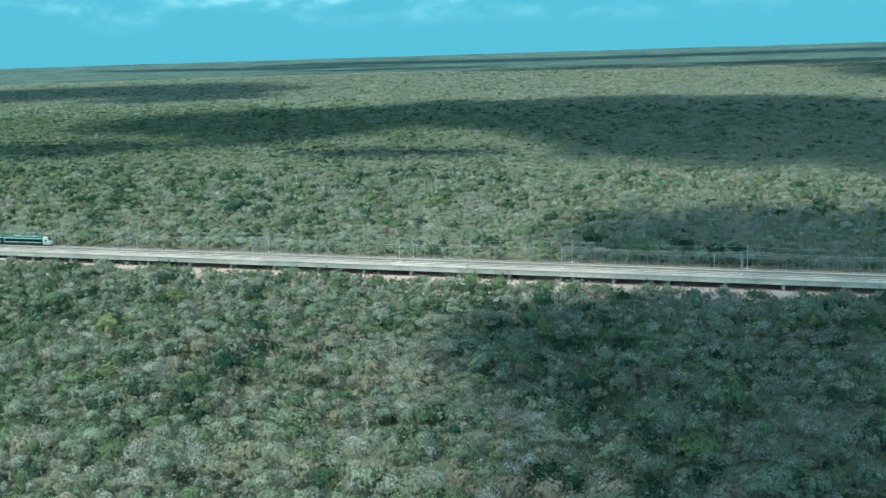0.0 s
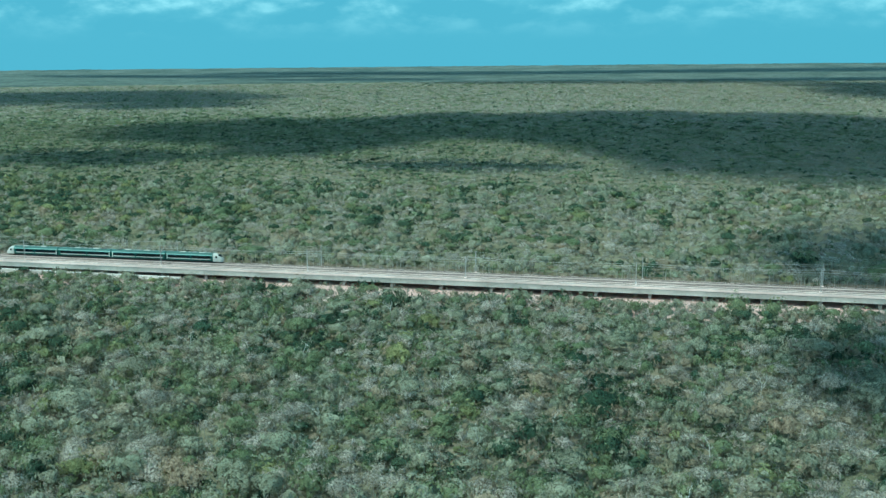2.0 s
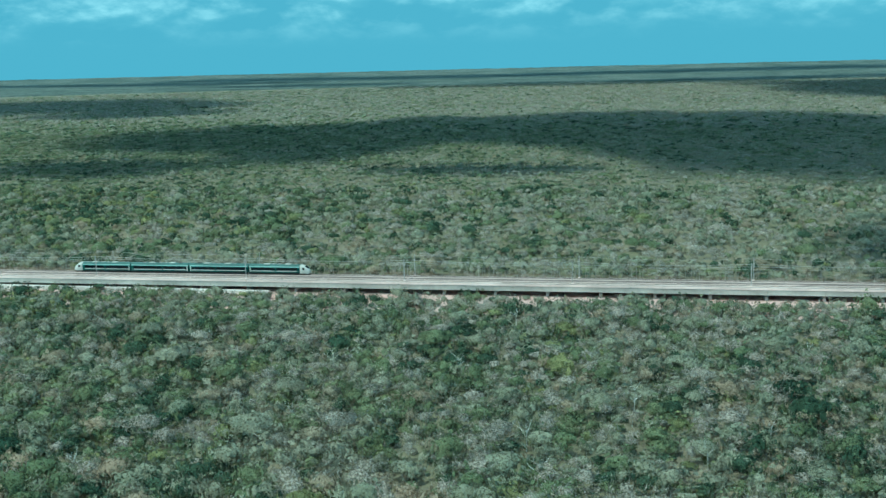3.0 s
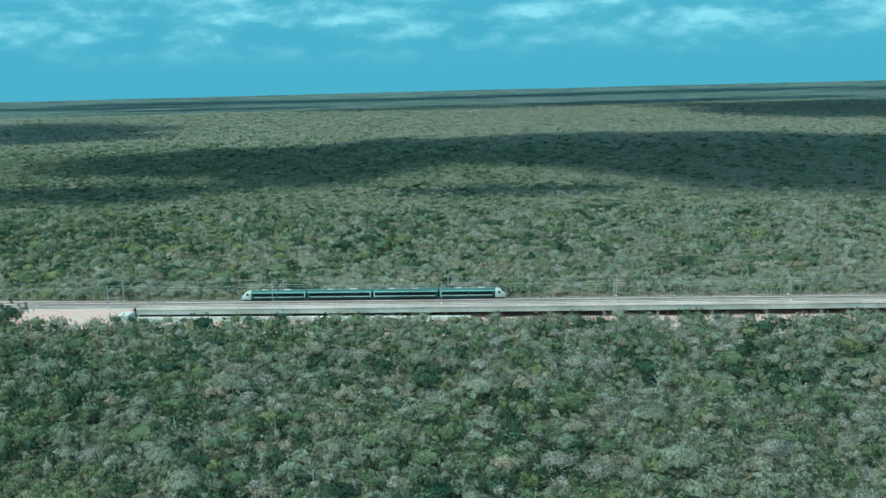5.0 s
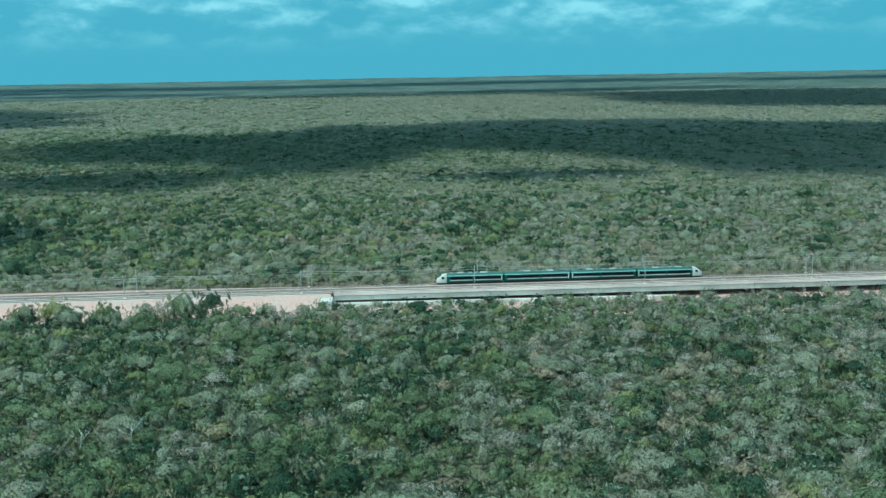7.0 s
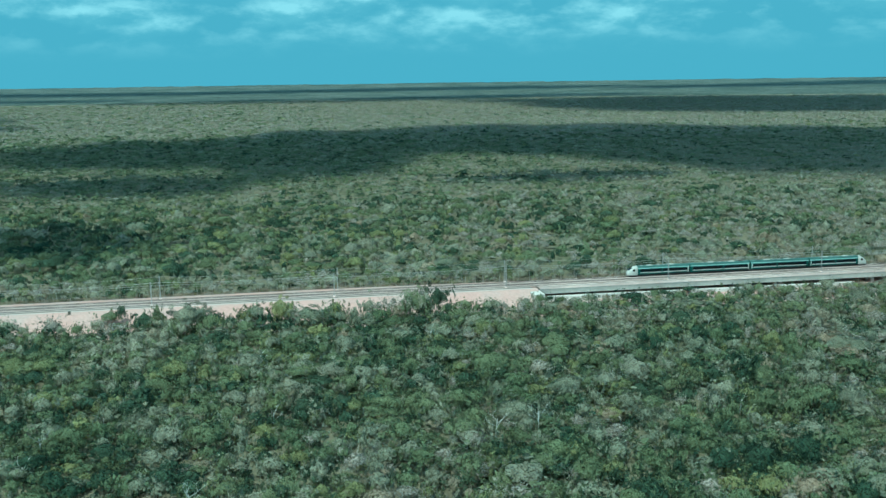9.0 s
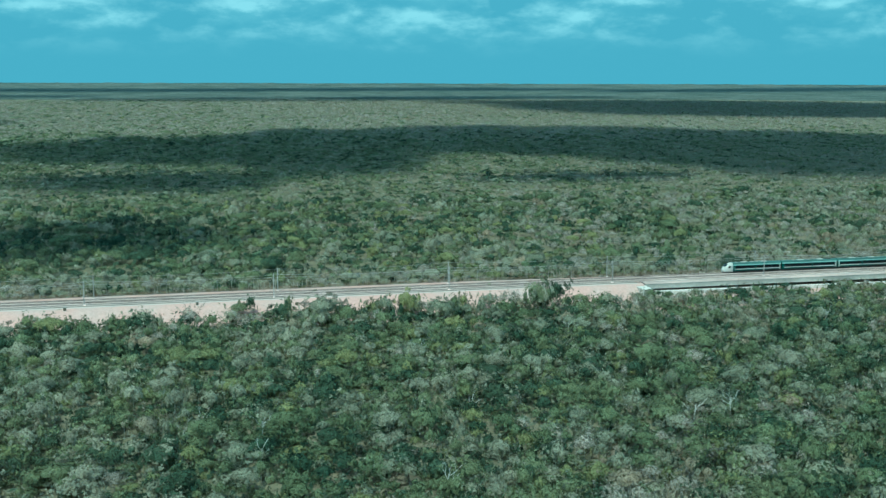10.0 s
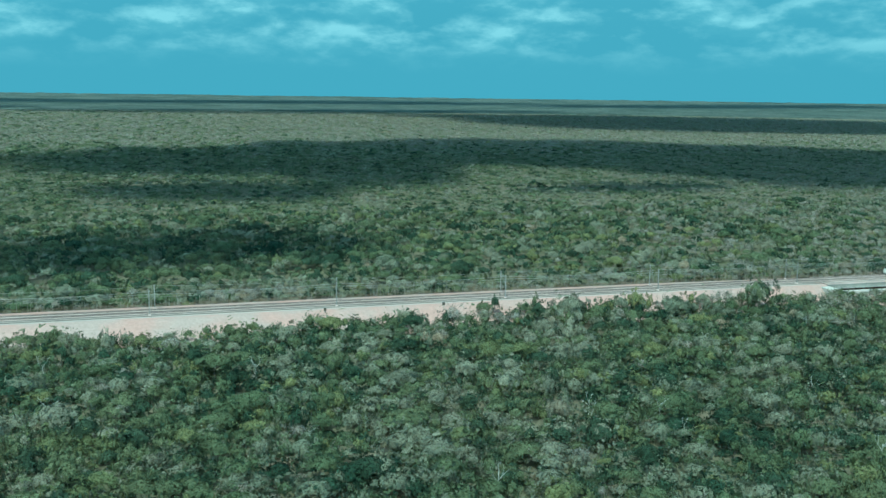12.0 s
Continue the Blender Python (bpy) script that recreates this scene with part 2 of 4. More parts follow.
def land(d):
    """The land's height at a distance from the middle of the flight."""
    s = np.clip((np.asarray(d, float) - 2500) / 4750, 0, 1.1)
    return 85 * d * 9.0e-5 * s * s


rings = np.r_[0, np.geomspace(60, 7260, 50)]
turns = np.linspace(0, 2 * np.pi, 193)[:-1]
gx = MID[0] + rings[:, None] * np.sin(turns)
gy = MID[1] + rings[:, None] * np.cos(turns)
gz = land(rings)[:, None] + 0 * gx - 0.3
n = len(turns)
idx = np.arange(len(rings) * n).reshape(len(rings), n)
quads = np.stack([idx[:-1], np.roll(idx, -1, 1)[:-1], np.roll(idx, -1, 1)[1:], idx[1:]], -1).reshape(-1, 4)
tagged(from_arrays("ground", np.stack([gx, gy, gz], -1).reshape(-1, 3), quads, M_GROUND),
       "flat dry forest floor of brown leaf litter reaching the horizon", "ground", kind="structure")

# ---- forest ----
rng = np.random.default_rng(7)


def dome(rings, k, size=0.85):
    """A lumpy rounded crown as one closed skin: rings of vertices up to a top."""
    lumps = rng.normal(0, 1, (5, 3)) * (1, 1, 0.5) + (0, 0, 0.4)
    lumps /= np.linalg.norm(lumps, axis=1, keepdims=True)
    verts = []
    for q in range(rings):
        up = -0.25 + 1.25 * q / rings
        for i in range(k):
            a = 2 * np.pi * (i + 0.5 * q) / k + rng.normal(0, 0.12)
            d = np.array([np.cos(a) * np.sqrt(1 - up * up), np.sin(a) * np.sqrt(1 - up * up), up])
            swell = 0.62 + 0.55 * np.clip((lumps @ d - 0.5) * 2, 0, 1).max() + rng.normal(0, 0.06)
            verts.append(d * swell * size * (1, 1, 0.75) + (0, 0, 0.3))
    verts.append(np.array([*rng.normal(0, 0.1, 2), 0.3 + 0.75 * size]))
    faces = []
    for q in range(rings - 1):
        for i in range(k):
            a, b, c, d = q * k + i, q * k + (i + 1) % k, (q + 1) * k + i, (q + 1) * k + (i + 1) % k
            faces += [(a, b, c), (b, d, c)]
    faces += [((rings - 1) * k + i, (rings - 1) * k + (i + 1) % k, rings * k) for i in range(k)]
    return np.array(verts), np.array(faces)


def crown(rings, k, count, size, narrow=1.0, skin=0.85):
    """A crown's skin with a fringe of leaf clumps or twigs standing out of it."""
    sv, sf = dome(rings, k, skin)
    lv, lf = fringe(sv, count, size, narrow)
    if rings > 1:
        cv, cf = dome(1, 6, skin * 0.72)
        lf = np.concatenate([lf, cf + len(lv)])
        lv = np.concatenate([lv, cv])
    return np.concatenate([sv, lv]), np.concatenate([sf, lf + len(sv)])


def fringe(skin, count, size, narrow):
    pick = rng.integers(0, len(skin), count)
    mate = rng.integers(0, len(skin), count)
    root = (skin[pick] * 0.8 + skin[mate] * 0.2) * 1.08
    out = skin[pick] - (0, 0, 0.25)
    out /= np.linalg.norm(out, axis=1, keepdims=True)
    root = root + rng.normal(0, 0.15, (count, 3)) * (1, 1, 0.7) + out * (rng.uniform(-0.2, 0.75, (count, 1))) * (1, 1, 0.6)
    facing = out + rng.normal(0, 0.35, (count, 3)) + (0, 0, 0.2)
    facing /= np.linalg.norm(facing, axis=1, keepdims=True)
    along = rng.normal(0, 1, (count, 3)) if narrow == 1 else out * 1.2 + rng.normal(0, 0.6, (count, 3)) + (0, 0, 0.3)
    along -= facing * (facing * along).sum(-1, keepdims=True) * (1 if narrow == 1 else 0.4)
    along /= np.linalg.norm(along, axis=1, keepdims=True)
    other = np.cross(facing, along)
    s = size * rng.uniform(0.6, 1.4, (count, 1))
    u, v = along * s, other * s * rng.uniform(0.5, 1.0, (count, 1)) * narrow
    fold = facing * s * rng.uniform(-0.4, 0.4, (count, 1)) * narrow
    verts = np.stack([root - u, root - v + fold, root + u, root + v + fold], 1).reshape(-1, 3)
    base = 4 * np.arange(count)[:, None]
    return verts, np.concatenate([base + (0, 1, 2), base + (0, 2, 3)])


def trunk_arrays():
    ring = [(math.cos(a), math.sin(a)) for a in (0.3, 2.4, 4.5)]
    verts = [(0.05 * c, 0.05 * s, 0) for c, s in ring] + [(0.03 * c + 0.06, 0.03 * s, 1.0) for c, s in ring]
    return np.array(verts), np.array([(0, 1, 4), (0, 4, 3), (1, 2, 5), (1, 5, 4), (2, 0, 3), (2, 3, 5)])


def planted(name, shapes, places, mat, label, category="woodland", rounded=True, even=0.25):
    """Places: rows of x, y, z, crown radius, crown height. Every one gets one of the shapes, turned at random; all in one mesh."""
    if not len(places):
        return None
    pick = rng.integers(0, len(shapes), len(places))
    turn = rng.uniform(0, 2 * np.pi, len(places))
    all_v, all_f, all_n, base = [], [], [], 0
    for k, (sv, sf) in enumerate(shapes):
        p, a = places[pick == k], turn[pick == k]
        if not len(p):
            continue
        c, s = np.cos(a)[:, None], np.sin(a)[:, None]
        oval = rng.uniform(0.75, 1.3, (len(p), 1)) if rounded else 1.0
        x = (sv[:, 0] * c - sv[:, 1] * s) * p[:, 3:4] * oval + p[:, 0:1]
        y = (sv[:, 0] * s + sv[:, 1] * c) * p[:, 3:4] + p[:, 1:2]
        z = sv[:, 2] * p[:, 4:5] + p[:, 2:3]
        all_v.append(np.stack([x, y, z], -1).reshape(-1, 3))
        way = sv - (0, 0, 0.2)
        way = way / np.linalg.norm(way, axis=1, keepdims=True) + (0, 0, even) + rng.normal(0, 0.32, way.shape)
        nx, ny = way[:, 0] * c - way[:, 1] * s, way[:, 0] * s + way[:, 1] * c
        out = np.stack([nx, ny, way[:, 2] + 0 * nx], -1).reshape(-1, 3)
        all_n.append(out / np.linalg.norm(out, axis=1, keepdims=True))
        all_f.append((sf[None] + (base + len(sv) * np.arange(len(p)))[:, None, None]).reshape(-1, 3))
        base += len(sv) * len(p)
    return tagged(from_arrays(name, np.concatenate(all_v), np.concatenate(all_f), mat, normals=np.concatenate(all_n) if rounded else None), label, category, kind="stuff")


def scattered(x0, x1, y0, y1, spacing, wedge=True):
    """Jittered places over a rectangle, kept to the wedge of land that the flight looks over."""
    nx, ny = int((x1 - x0) / spacing), int((y1 - y0) / spacing)
    x, y = np.meshgrid(x0 + spacing * np.arange(nx), y0 + spacing * np.arange(ny))
    x = (x + (np.arange(ny) % 2)[:, None] * spacing / 2 + rng.uniform(-0.42, 0.42, x.shape) * spacing).ravel()
    y = (y + rng.uniform(-0.42, 0.42, (ny, nx)) * spacing).ravel()
    if wedge:
        left = np.minimum(-618 - 0.125 * (y + 361), 106 - 0.90 * (y + 376)) - 25
        right = np.maximum(106 + 0.116 * (y + 376), -618 + 0.885 * (y + 361)) + 25
        keep = (x > left) & (x < right)
        x, y = x[keep], y[keep]
    return x, y


def waves(x, y, scale, seed):
    """A smooth field between about -1 and 1."""
    r = np.random.default_rng(seed)
    total = 0 * x
    for _ in range(9):
        a, p, k = r.uniform(0, 2 * np.pi), r.uniform(0, 2 * np.pi), r.uniform(0.6, 2.2) / scale
        total = total + np.sin(2 * np.pi * k * (x * np.cos(a) + y * np.sin(a)) + p)
    return total / 4


KINDS = ("bare", "olive", "green", "dark", "lime", "rust")
MATS = dict(bare=M_GREY, olive=M_OLIVE, green=M_GREEN, dark=M_DARK, lime=M_LIME, rust=M_RUST)
WORDS = dict(bare="grey leafless dry-season scrub trees with fine twigs", olive="dusty grey-green low scrub trees",
             green="green leafy low forest trees", dark="dark green evergreen forest trees",
             lime="yellow-green trees in fresh leaf", rust="brownish trees with dry withering leaves")


def kinds_of(x, y):
    """The kind of tree at each place: greener to the west, greyer to the east, in drifting patches; greener and darker
    where clouds shade the land.
    """
    lush_shade = np.clip((120 - x) / 620, 0, 1) * np.interp(y, (300, 1200), (1.0, 0.3)) + 0.42 * waves(x, y, 160, 3) + 0.62 * waves(x, y, 45, 4) + 0.30 * waves(x, y, 21, 9)
    west = 1 / (1 + np.exp((x + 330) / 70))
    lush_shade = lush_shade + 0.28 * west * (y > 42) - 0.55 * ((y > 0) & (y < 42 + 8 * waves(x, y, 30, 12))) - 0.25 * ((y > 42) & (y < 130) & (x > -420)) - 1.1 * np.clip((y - 950) / 400, 0, 1)
    # extra green and dark trees on cloud-shaded land: shade put into their colour
    lush_shade = lush_shade + 0.6 * np.clip((y - 400) / 300, 0, 1) + 0.35 * np.exp(-(((x - 130) / 100) ** 2) - ((y + 130) / 90) ** 2) + 1.5 * np.exp(-(((x + 600) / 130) ** 2) - ((y - 130) / 55) ** 2)
    lush_shade = lush_shade + 0.45 * west * (y < -40)
    fresh = 0.7 * np.clip(waves(x, y, 38, 8) - 0.3, 0, 1) + 0.5 * west * (y < -30) * (waves(x, y, 26, 15) > 0.1) + 0.9 * np.exp(-(((x + 440) / 120) ** 2) - ((y - 170) / 110) ** 2) + 0.4 * west * ((y > 42) & (y < 420)) * (waves(x, y, 110, 13) > 0)
    fresh = fresh * np.interp(y, (350, 700), (1.0, 0.15))
    share = np.stack([0.52 - 0.43 * lush_shade, 0.36 - 0.07 * lush_shade, 0.07 + 0.24 * lush_shade, 0.03 + np.interp(y, (-20, 20, 250, 500), (0.12, 0.19, 0.19, 0.10)) * lush_shade, 0.012 + 0.25 * fresh * np.interp(y, (0, 60), (1.0, 0.65)), (0.11 - 0.06 * lush_shade) * np.interp(y, (0, 60), (1.0, 0.6))], -1).clip(0.012, 1)
    # fewer brownish bare crowns far off: the haze's tint is put into the mix
    share[:, 0] *= np.interp(y, (150, 900), (1.0, 0.8))
    edge = np.cumsum(share / share.sum(-1, keepdims=True), -1)
    # trees of a kind stand together
    wide = np.interp(y, (-60, 60, 300), (1.0, 2.0, 3.0))
    lot = 1.15 * waves(x / wide, y / wide, 15, 61) + 0.75 * waves(x / wide, y / wide, 6.5, 62) + 0.62 * np.interp(y, (60, 400), (1.0, 0.5)) * rng.normal(0, 1, len(x))
    return ((1 / (1 + np.exp(-1.702 * lot)))[:, None] > edge).sum(-1).clip(0, 5)


def clear_of_line(x, y):
    """Off the railway: the cutting is open, its rims ragged."""
    rim = 3.5 * waves(x, 0 * x, 30, 11)
    near = np.where(x > -345, np.where(x < -140, -21, -30) + 1.3 * rim, np.where(x > -500, -27.5, -32.5) + 1.7 * rim)
    return (y < near) | (y > 17 + 0.5 * rim)


def shapes_of(rings, k, count, size):
    made = {name: [crown(rings, k, count, size, 1.0, 0.58) for _ in range(16)] for name in KINDS}
    made["bare"] = [crown(rings, k, int(count * 1.3), size * 1.5, 0.22, 0.48) for _ in range(16)]
    if count > 40:      # near enough to tell pale branches among the twigs
        for i, (sv, sf) in enumerate(made["bare"]):
            bv, bf = fringe(sv[:rings * k] * 0.7, 9, 0.42, 0.075)
            made["bare"][i] = np.concatenate([sv, bv]), np.concatenate([sf, bf + len(sv)])
    return made


FRONT = shapes_of(2, 7, 96, 0.125)
NEAR = shapes_of(2, 7, 42, 0.17)
MIDDLE = shapes_of(2, 6, 10, 0.26)
FAR = shapes_of(1, 7, 7, 0.24)
LAST = {name: [dome(1, 7, 1.0) for _ in range(16)] for name in KINDS}

bands = [(scattered(-800, 240, -238, -118, 5.0), FRONT, 1.1),
         (scattered(-800, 240, -118, 20, 5.0), NEAR, 1.12),
         (scattered(-1000, 420, 20, 300, 6.2), MIDDLE, 1.28),
         (scattered(-1500, 950, 300, 900, 7.6), FAR, 1.6),
         (scattered(-2200, 1500, 900, 1550, 10.0), LAST, 1.9),
         (scattered(-3200, 2500, 1550, 2250, 13.5), LAST, 2.5),
         (scattered(-4000, 3300, 2250, 3000, 18.0), LAST, 3.2),
         (scattered(-5500, 4800, 3000, 4300, 26.0), LAST, 4.6)]
STRIP = (-203.0, -192.2)      # the strip whose trees are single things
trunk_places = []
for (x, y), shapes, grow in bands:
    keep = clear_of_line(x, y)
    if shapes is FRONT:
        keep &= (y < STRIP[0]) | (y > STRIP[1])
    x, y = x[keep], y[keep]
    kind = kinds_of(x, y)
    edge = np.where(x > -345, np.clip((-20 - y) / 40, 0, 1), 1) * (y < 0) + (y > 0)      # lower growth near the cleared strip
    radius = (1.8 + 3.0 * rng.uniform(0, 1, len(x)) ** 2.0 + 2.4 * (rng.uniform(0, 1, len(x)) > 0.93)) * grow * (0.65 + 0.35 * edge)
    tall = (1.9 + 0.6 * radius / grow + 3.4 * rng.uniform(0.0, 1.0, len(x)) ** 1.8 + 0.9 * waves(x, y, 60, 5) + 1.0 * waves(x, y, 19, 6)).clip(1.6, 10) * (0.6 + 0.4 * edge)
    # taller growth at the foot of the fill
    tall = tall * np.where((x < -345) & (y < 0) & (y > -46), np.where(x > -500, 1.25, 1.05) + 0.32 * waves(x, y, 18, 14), 1)
    foot = tall * rng.uniform(0.2, 0.5, len(x)) - 0.3
    foot = foot * np.where((y > 0) & (y < 27), 1.7, 1.0)      # trunks show along the cleared edge
    high = np.maximum((tall - foot) * 1.1, 0.8 * radius)
    if grow > 1.5:      # seen from far off the canopy lies low and even
        foot, high = 1.2 + 0.25 * tall, 3.0 * rng.uniform(0.4, 1.4, len(x))
    rows = np.stack([x, y, foot, radius, high], -1)
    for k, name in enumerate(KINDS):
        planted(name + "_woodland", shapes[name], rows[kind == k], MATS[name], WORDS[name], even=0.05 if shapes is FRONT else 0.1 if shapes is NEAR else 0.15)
    if shapes is FRONT or shapes is NEAR or shapes is MIDDLE:
        low = y < 60
        trunk_places.append(np.stack([x, y, 0 * x - 0.3, 1.6 + 0 * x, foot + 0.4 * high], -1)[low])
# low growth under and between the crowns
x, y = scattered(-800, 240, -238, 40, 5.2)
keep = clear_of_line(x, y)
x, y = x[keep], y[keep]
kind = kinds_of(x - 120, y)
rows = np.stack([x, y, 0 * x - 0.4, rng.uniform(2.4, 4.2, len(x)), rng.uniform(1.8, 4.2, len(x))], -1)
LOW = shapes_of(2, 6, 5, 0.3)
for k, name in enumerate(KINDS):
    planted(name + "_undergrowth", LOW[name], rows[kind == k], MATS[name], WORDS[name].replace("trees", "bushes") + " under the forest crowns", "undergrowth")
x, y = scattered(-780, 200, -36, -15, 4.2)
keep = (rng.uniform(0, 1, len(x)) < np.where(y < -24, 0.9, np.where(x > -140, 0.62, 0.6))) & ((x > -330) & (y < -17) | (y < -29))
keep &= waves(x, 0 * x, 24, 51) + waves(x, y, 9, 52) > -0.35
x, y = x[keep], y[keep]
kind = kinds_of(x - 150, y)
radius = 1.2 + np.where(x > -140, 3.2, 2.6) * rng.uniform(0, 1, len(x)) ** 1.4
rows = np.stack([x, y, 0 * x - 0.2, radius, radius * rng.uniform(0.8, 1.5, len(x))], -1)
for k, name in enumerate(KINDS):
    planted(name + "_shrubs", NEAR[name], rows[kind == k], MATS[name], WORDS[name].replace("trees", "shrubs") + " beside the railway", "shrubs")
x = rng.uniform(-760, 220, 900)
trunk_places.append(np.stack([x, 16.5 + 0.5 * waves(x, 0 * x, 30, 11) + rng.uniform(-1.2, 1.5, 900), 0 * x - 0.3, rng.uniform(1.5, 2.8, 900), rng.uniform(3.0, 6.2, 900)], -1))
planted("tree_trunks", [trunk_arrays()], np.concatenate(trunk_places), M_BARK, "thin pale trunks of low dry forest trees", rounded=False)

# the same forest goes on below and behind the flight
x, y = scattered(-1000, 480, -720, -229, 8.5, wedge=False)
kind = kinds_of(x, y)
radius = rng.uniform(3.6, 6.6, len(x))
rows = np.stack([x, y, 0 * x + 0.2, radius, rng.uniform(3.0, 6.0, len(x))], -1)
for k, name in enumerate(KINDS):
    planted(name + "_woodland", [dome(2, 7, 1.0) for _ in range(8)], rows[kind == k], MATS[name], WORDS[name])

# the far canopy, a bumpy sheet from the last single crowns to the horizon
span = np.radians(np.linspace(-60, 60, 900))
reach = np.r_[np.geomspace(4250, 7250, 56)]
cx = MID[0] + reach[:, None] * np.sin(span)
cy = MID[1] + reach[:, None] * np.cos(span)
bumps = rng.uniform(0, 1, cx.shape) ** 2 * 2.2
cz = land(reach)[:, None] + 4.0 + bumps + 1.5 * waves(cx, cy, 300, 21)
cz[0] = 0
idx = np.arange(cx.size).reshape(cx.shape)
quads = np.stack([idx[:-1, :-1], idx[:-1, 1:], idx[1:, 1:], idx[1:, :-1]], -1).reshape(-1, 4)
tagged(from_arrays("distant_forest", np.stack([cx, cy, cz], -1).reshape(-1, 3), quads, M_WOODS),
       "distant dry lowland forest canopy stretching to the horizon", "woodland", kind="stuff")


# single trees along the strip that the flight passes nearest
def tree_shape(kind, name, label):
    tree = new(name)
    tagged(tree, label, "tree")
    bm = bmesh.new()
    rod(bm, (0, 0, -0.3), (0.15, 0.05, 2.6), 0.16, 0.09, 7)
    part("trunk", bm, M_BARK, tree)
    for a in (0.4, 2.5, 4.4):
        bm = bmesh.new()
        tip = (0.15 + 1.3 * math.cos(a), 0.05 + 1.3 * math.sin(a), 4.2)
        rod(bm, (0.13, 0.04, 1.9 + 0.2 * a / 4), tip, 0.08, 0.03, 5)
        part("limb", bm, M_BARK, tree)
    sv, sf = crown(3, 9, 200, 0.16, 0.35, 0.7) if kind == "bare" else crown(3, 9, 220, 0.12, 1.0, 0.68)
    out = sv - (0, 0, 0.1)
    out = out / np.linalg.norm(out, axis=1, keepdims=True) + (0, 0, 0.35)
    out /= np.linalg.norm(out, axis=1, keepdims=True)
    from_arrays("crown", sv * (3.0, 3.0, 3.9) + (0.1, 0, 1.5), sf, MATS[kind], tree, normals=out)
    return tree


single = {k: [tree_shape(k, "forest_tree", WORDS[k].replace("trees", "tree")) for _ in range(2)] for k in KINDS}
x, y = scattered(-700, 110, *STRIP, 5.39)
kind = kinds_of(x, y)
used = set()
for px_, py_, k in zip(x, y, kind):
    pool = single[KINDS[k]]
    model = pool[int(rng.integers(0, len(pool)))]
    m = pose(px_, py_, 0, 0, 0, rng.uniform(0, 360)) @ Matrix.Scale(rng.uniform(0.9, 1.4), 4)
    if model.name not in used:
        used.add(model.name)
        model.matrix_basis = m
        model["group"] = "trees of the near forest"
    else:
        made = copy_thing(model, m)
        made.matrix_basis = m


# ---- railway ----
RAIL, DECK = 5.0, 4.55          # heights of the rail tops and of the deck
TRACKS = (-2.4, -7.0)            # the tracks' middles across the line
WEST, EAST = -342.0, 458.0      # ends of the viaduct
FAR_SIDE, NEAR_SIDE = 0.8, -14.0

# cleared ground under and beside the line, with ragged rims
xs = np.arange(-1600, 1601, 4.0)
rim_n = np.where(xs > -345, -41.0, -39.0) + 3.0 * waves(xs, 0 * xs, 26, 31) + 2.0 * waves(xs, 0 * xs, 9, 32)
rim_f = 15.5 + 1.5 * waves(xs, 0 * xs, 22, 33)
across = np.linspace(0, 1, 14)
yy = rim_n[:, None] + (rim_f - rim_n)[:, None] * across
zz = -0.26 + 0.18 * np.sin(np.pi * across) + 0.12 * waves(xs[:, None] + 0 * yy, yy, 12, 34)
zz[:, [0, -1]] = -0.34
idx = np.arange(yy.size).reshape(yy.shape)
quads = np.stack([idx[:-1, :-1], idx[1:, :-1], idx[1:, 1:], idx[:-1, 1:]], -1).reshape(-1, 4)
tagged(from_arrays("cleared_strip", np.stack([xs[:, None] + 0 * yy, yy, zz], -1).reshape(-1, 3), quads, M_MARL, smooth=True),
       "cleared strip of bare pinkish limestone marl beside the railway", "ground", kind="structure")


def embankment(x0, x1, name):
    """Fill that carries the tracks off the viaduct: a flat top and loose slopes."""
    xs = np.arange(x0, x1 + 1, 3.0)
    prof = [(12.5, -0.3), (9.0, 1.6), (5.2, 4.1), (4.2, DECK), (-9.8, DECK), (-14.0, DECK - 0.1), (-17.6, DECK - 0.2),
            (-18.6, 4.1), (-21.5, 2.4), (-25.0, 0.9), (-28.0, -0.3)]
    py = np.array([p[0] for p in prof])[None] + 0 * xs[:, None]
    pz = np.array([p[1] for p in prof])[None] + 0 * xs[:, None]
    loose = np.array([0.3, 1, 0.6, 0.1, 0, 0.1, 0.3, 0.7, 1, 1, 0.4])
    py = py + loose * 0.8 * waves(xs[:, None] + 0 * py, 4 * py, 17, 41)
    pz = pz + np.where(pz > 0, loose * 0.18 * waves(xs[:, None] + 0 * py, 5 * py, 8, 42), 0)
    narrow = 1 - np.clip(np.minimum(np.abs(xs - WEST), np.abs(xs - EAST)) / 70, 0, 1)[:, None]      # drawn in to the deck's width
    py[:, :4] -= 3.2 * narrow
    py[:, 6:] += 2.8 * narrow
    idx = np.arange(py.size).reshape(py.shape)
    quads = np.stack([idx[:-1, :-1], idx[:-1, 1:], idx[1:, 1:], idx[1:, :-1]], -1).reshape(-1, 4)
    verts = np.stack([xs[:, None] + 0 * py, py, pz], -1).reshape(-1, 3)
    n = len(prof)
    ob = from_arrays(name, verts, quads, M_MARL)
    ob.data.polygons.foreach_set("use_smooth", np.ones(len(quads), bool))
    return tagged(ob, "railway embankment of pale pink crushed limestone", "embankment", kind="structure")


embankment(-1600, WEST, "embankment")
embankment(EAST, 1600, "embankment")

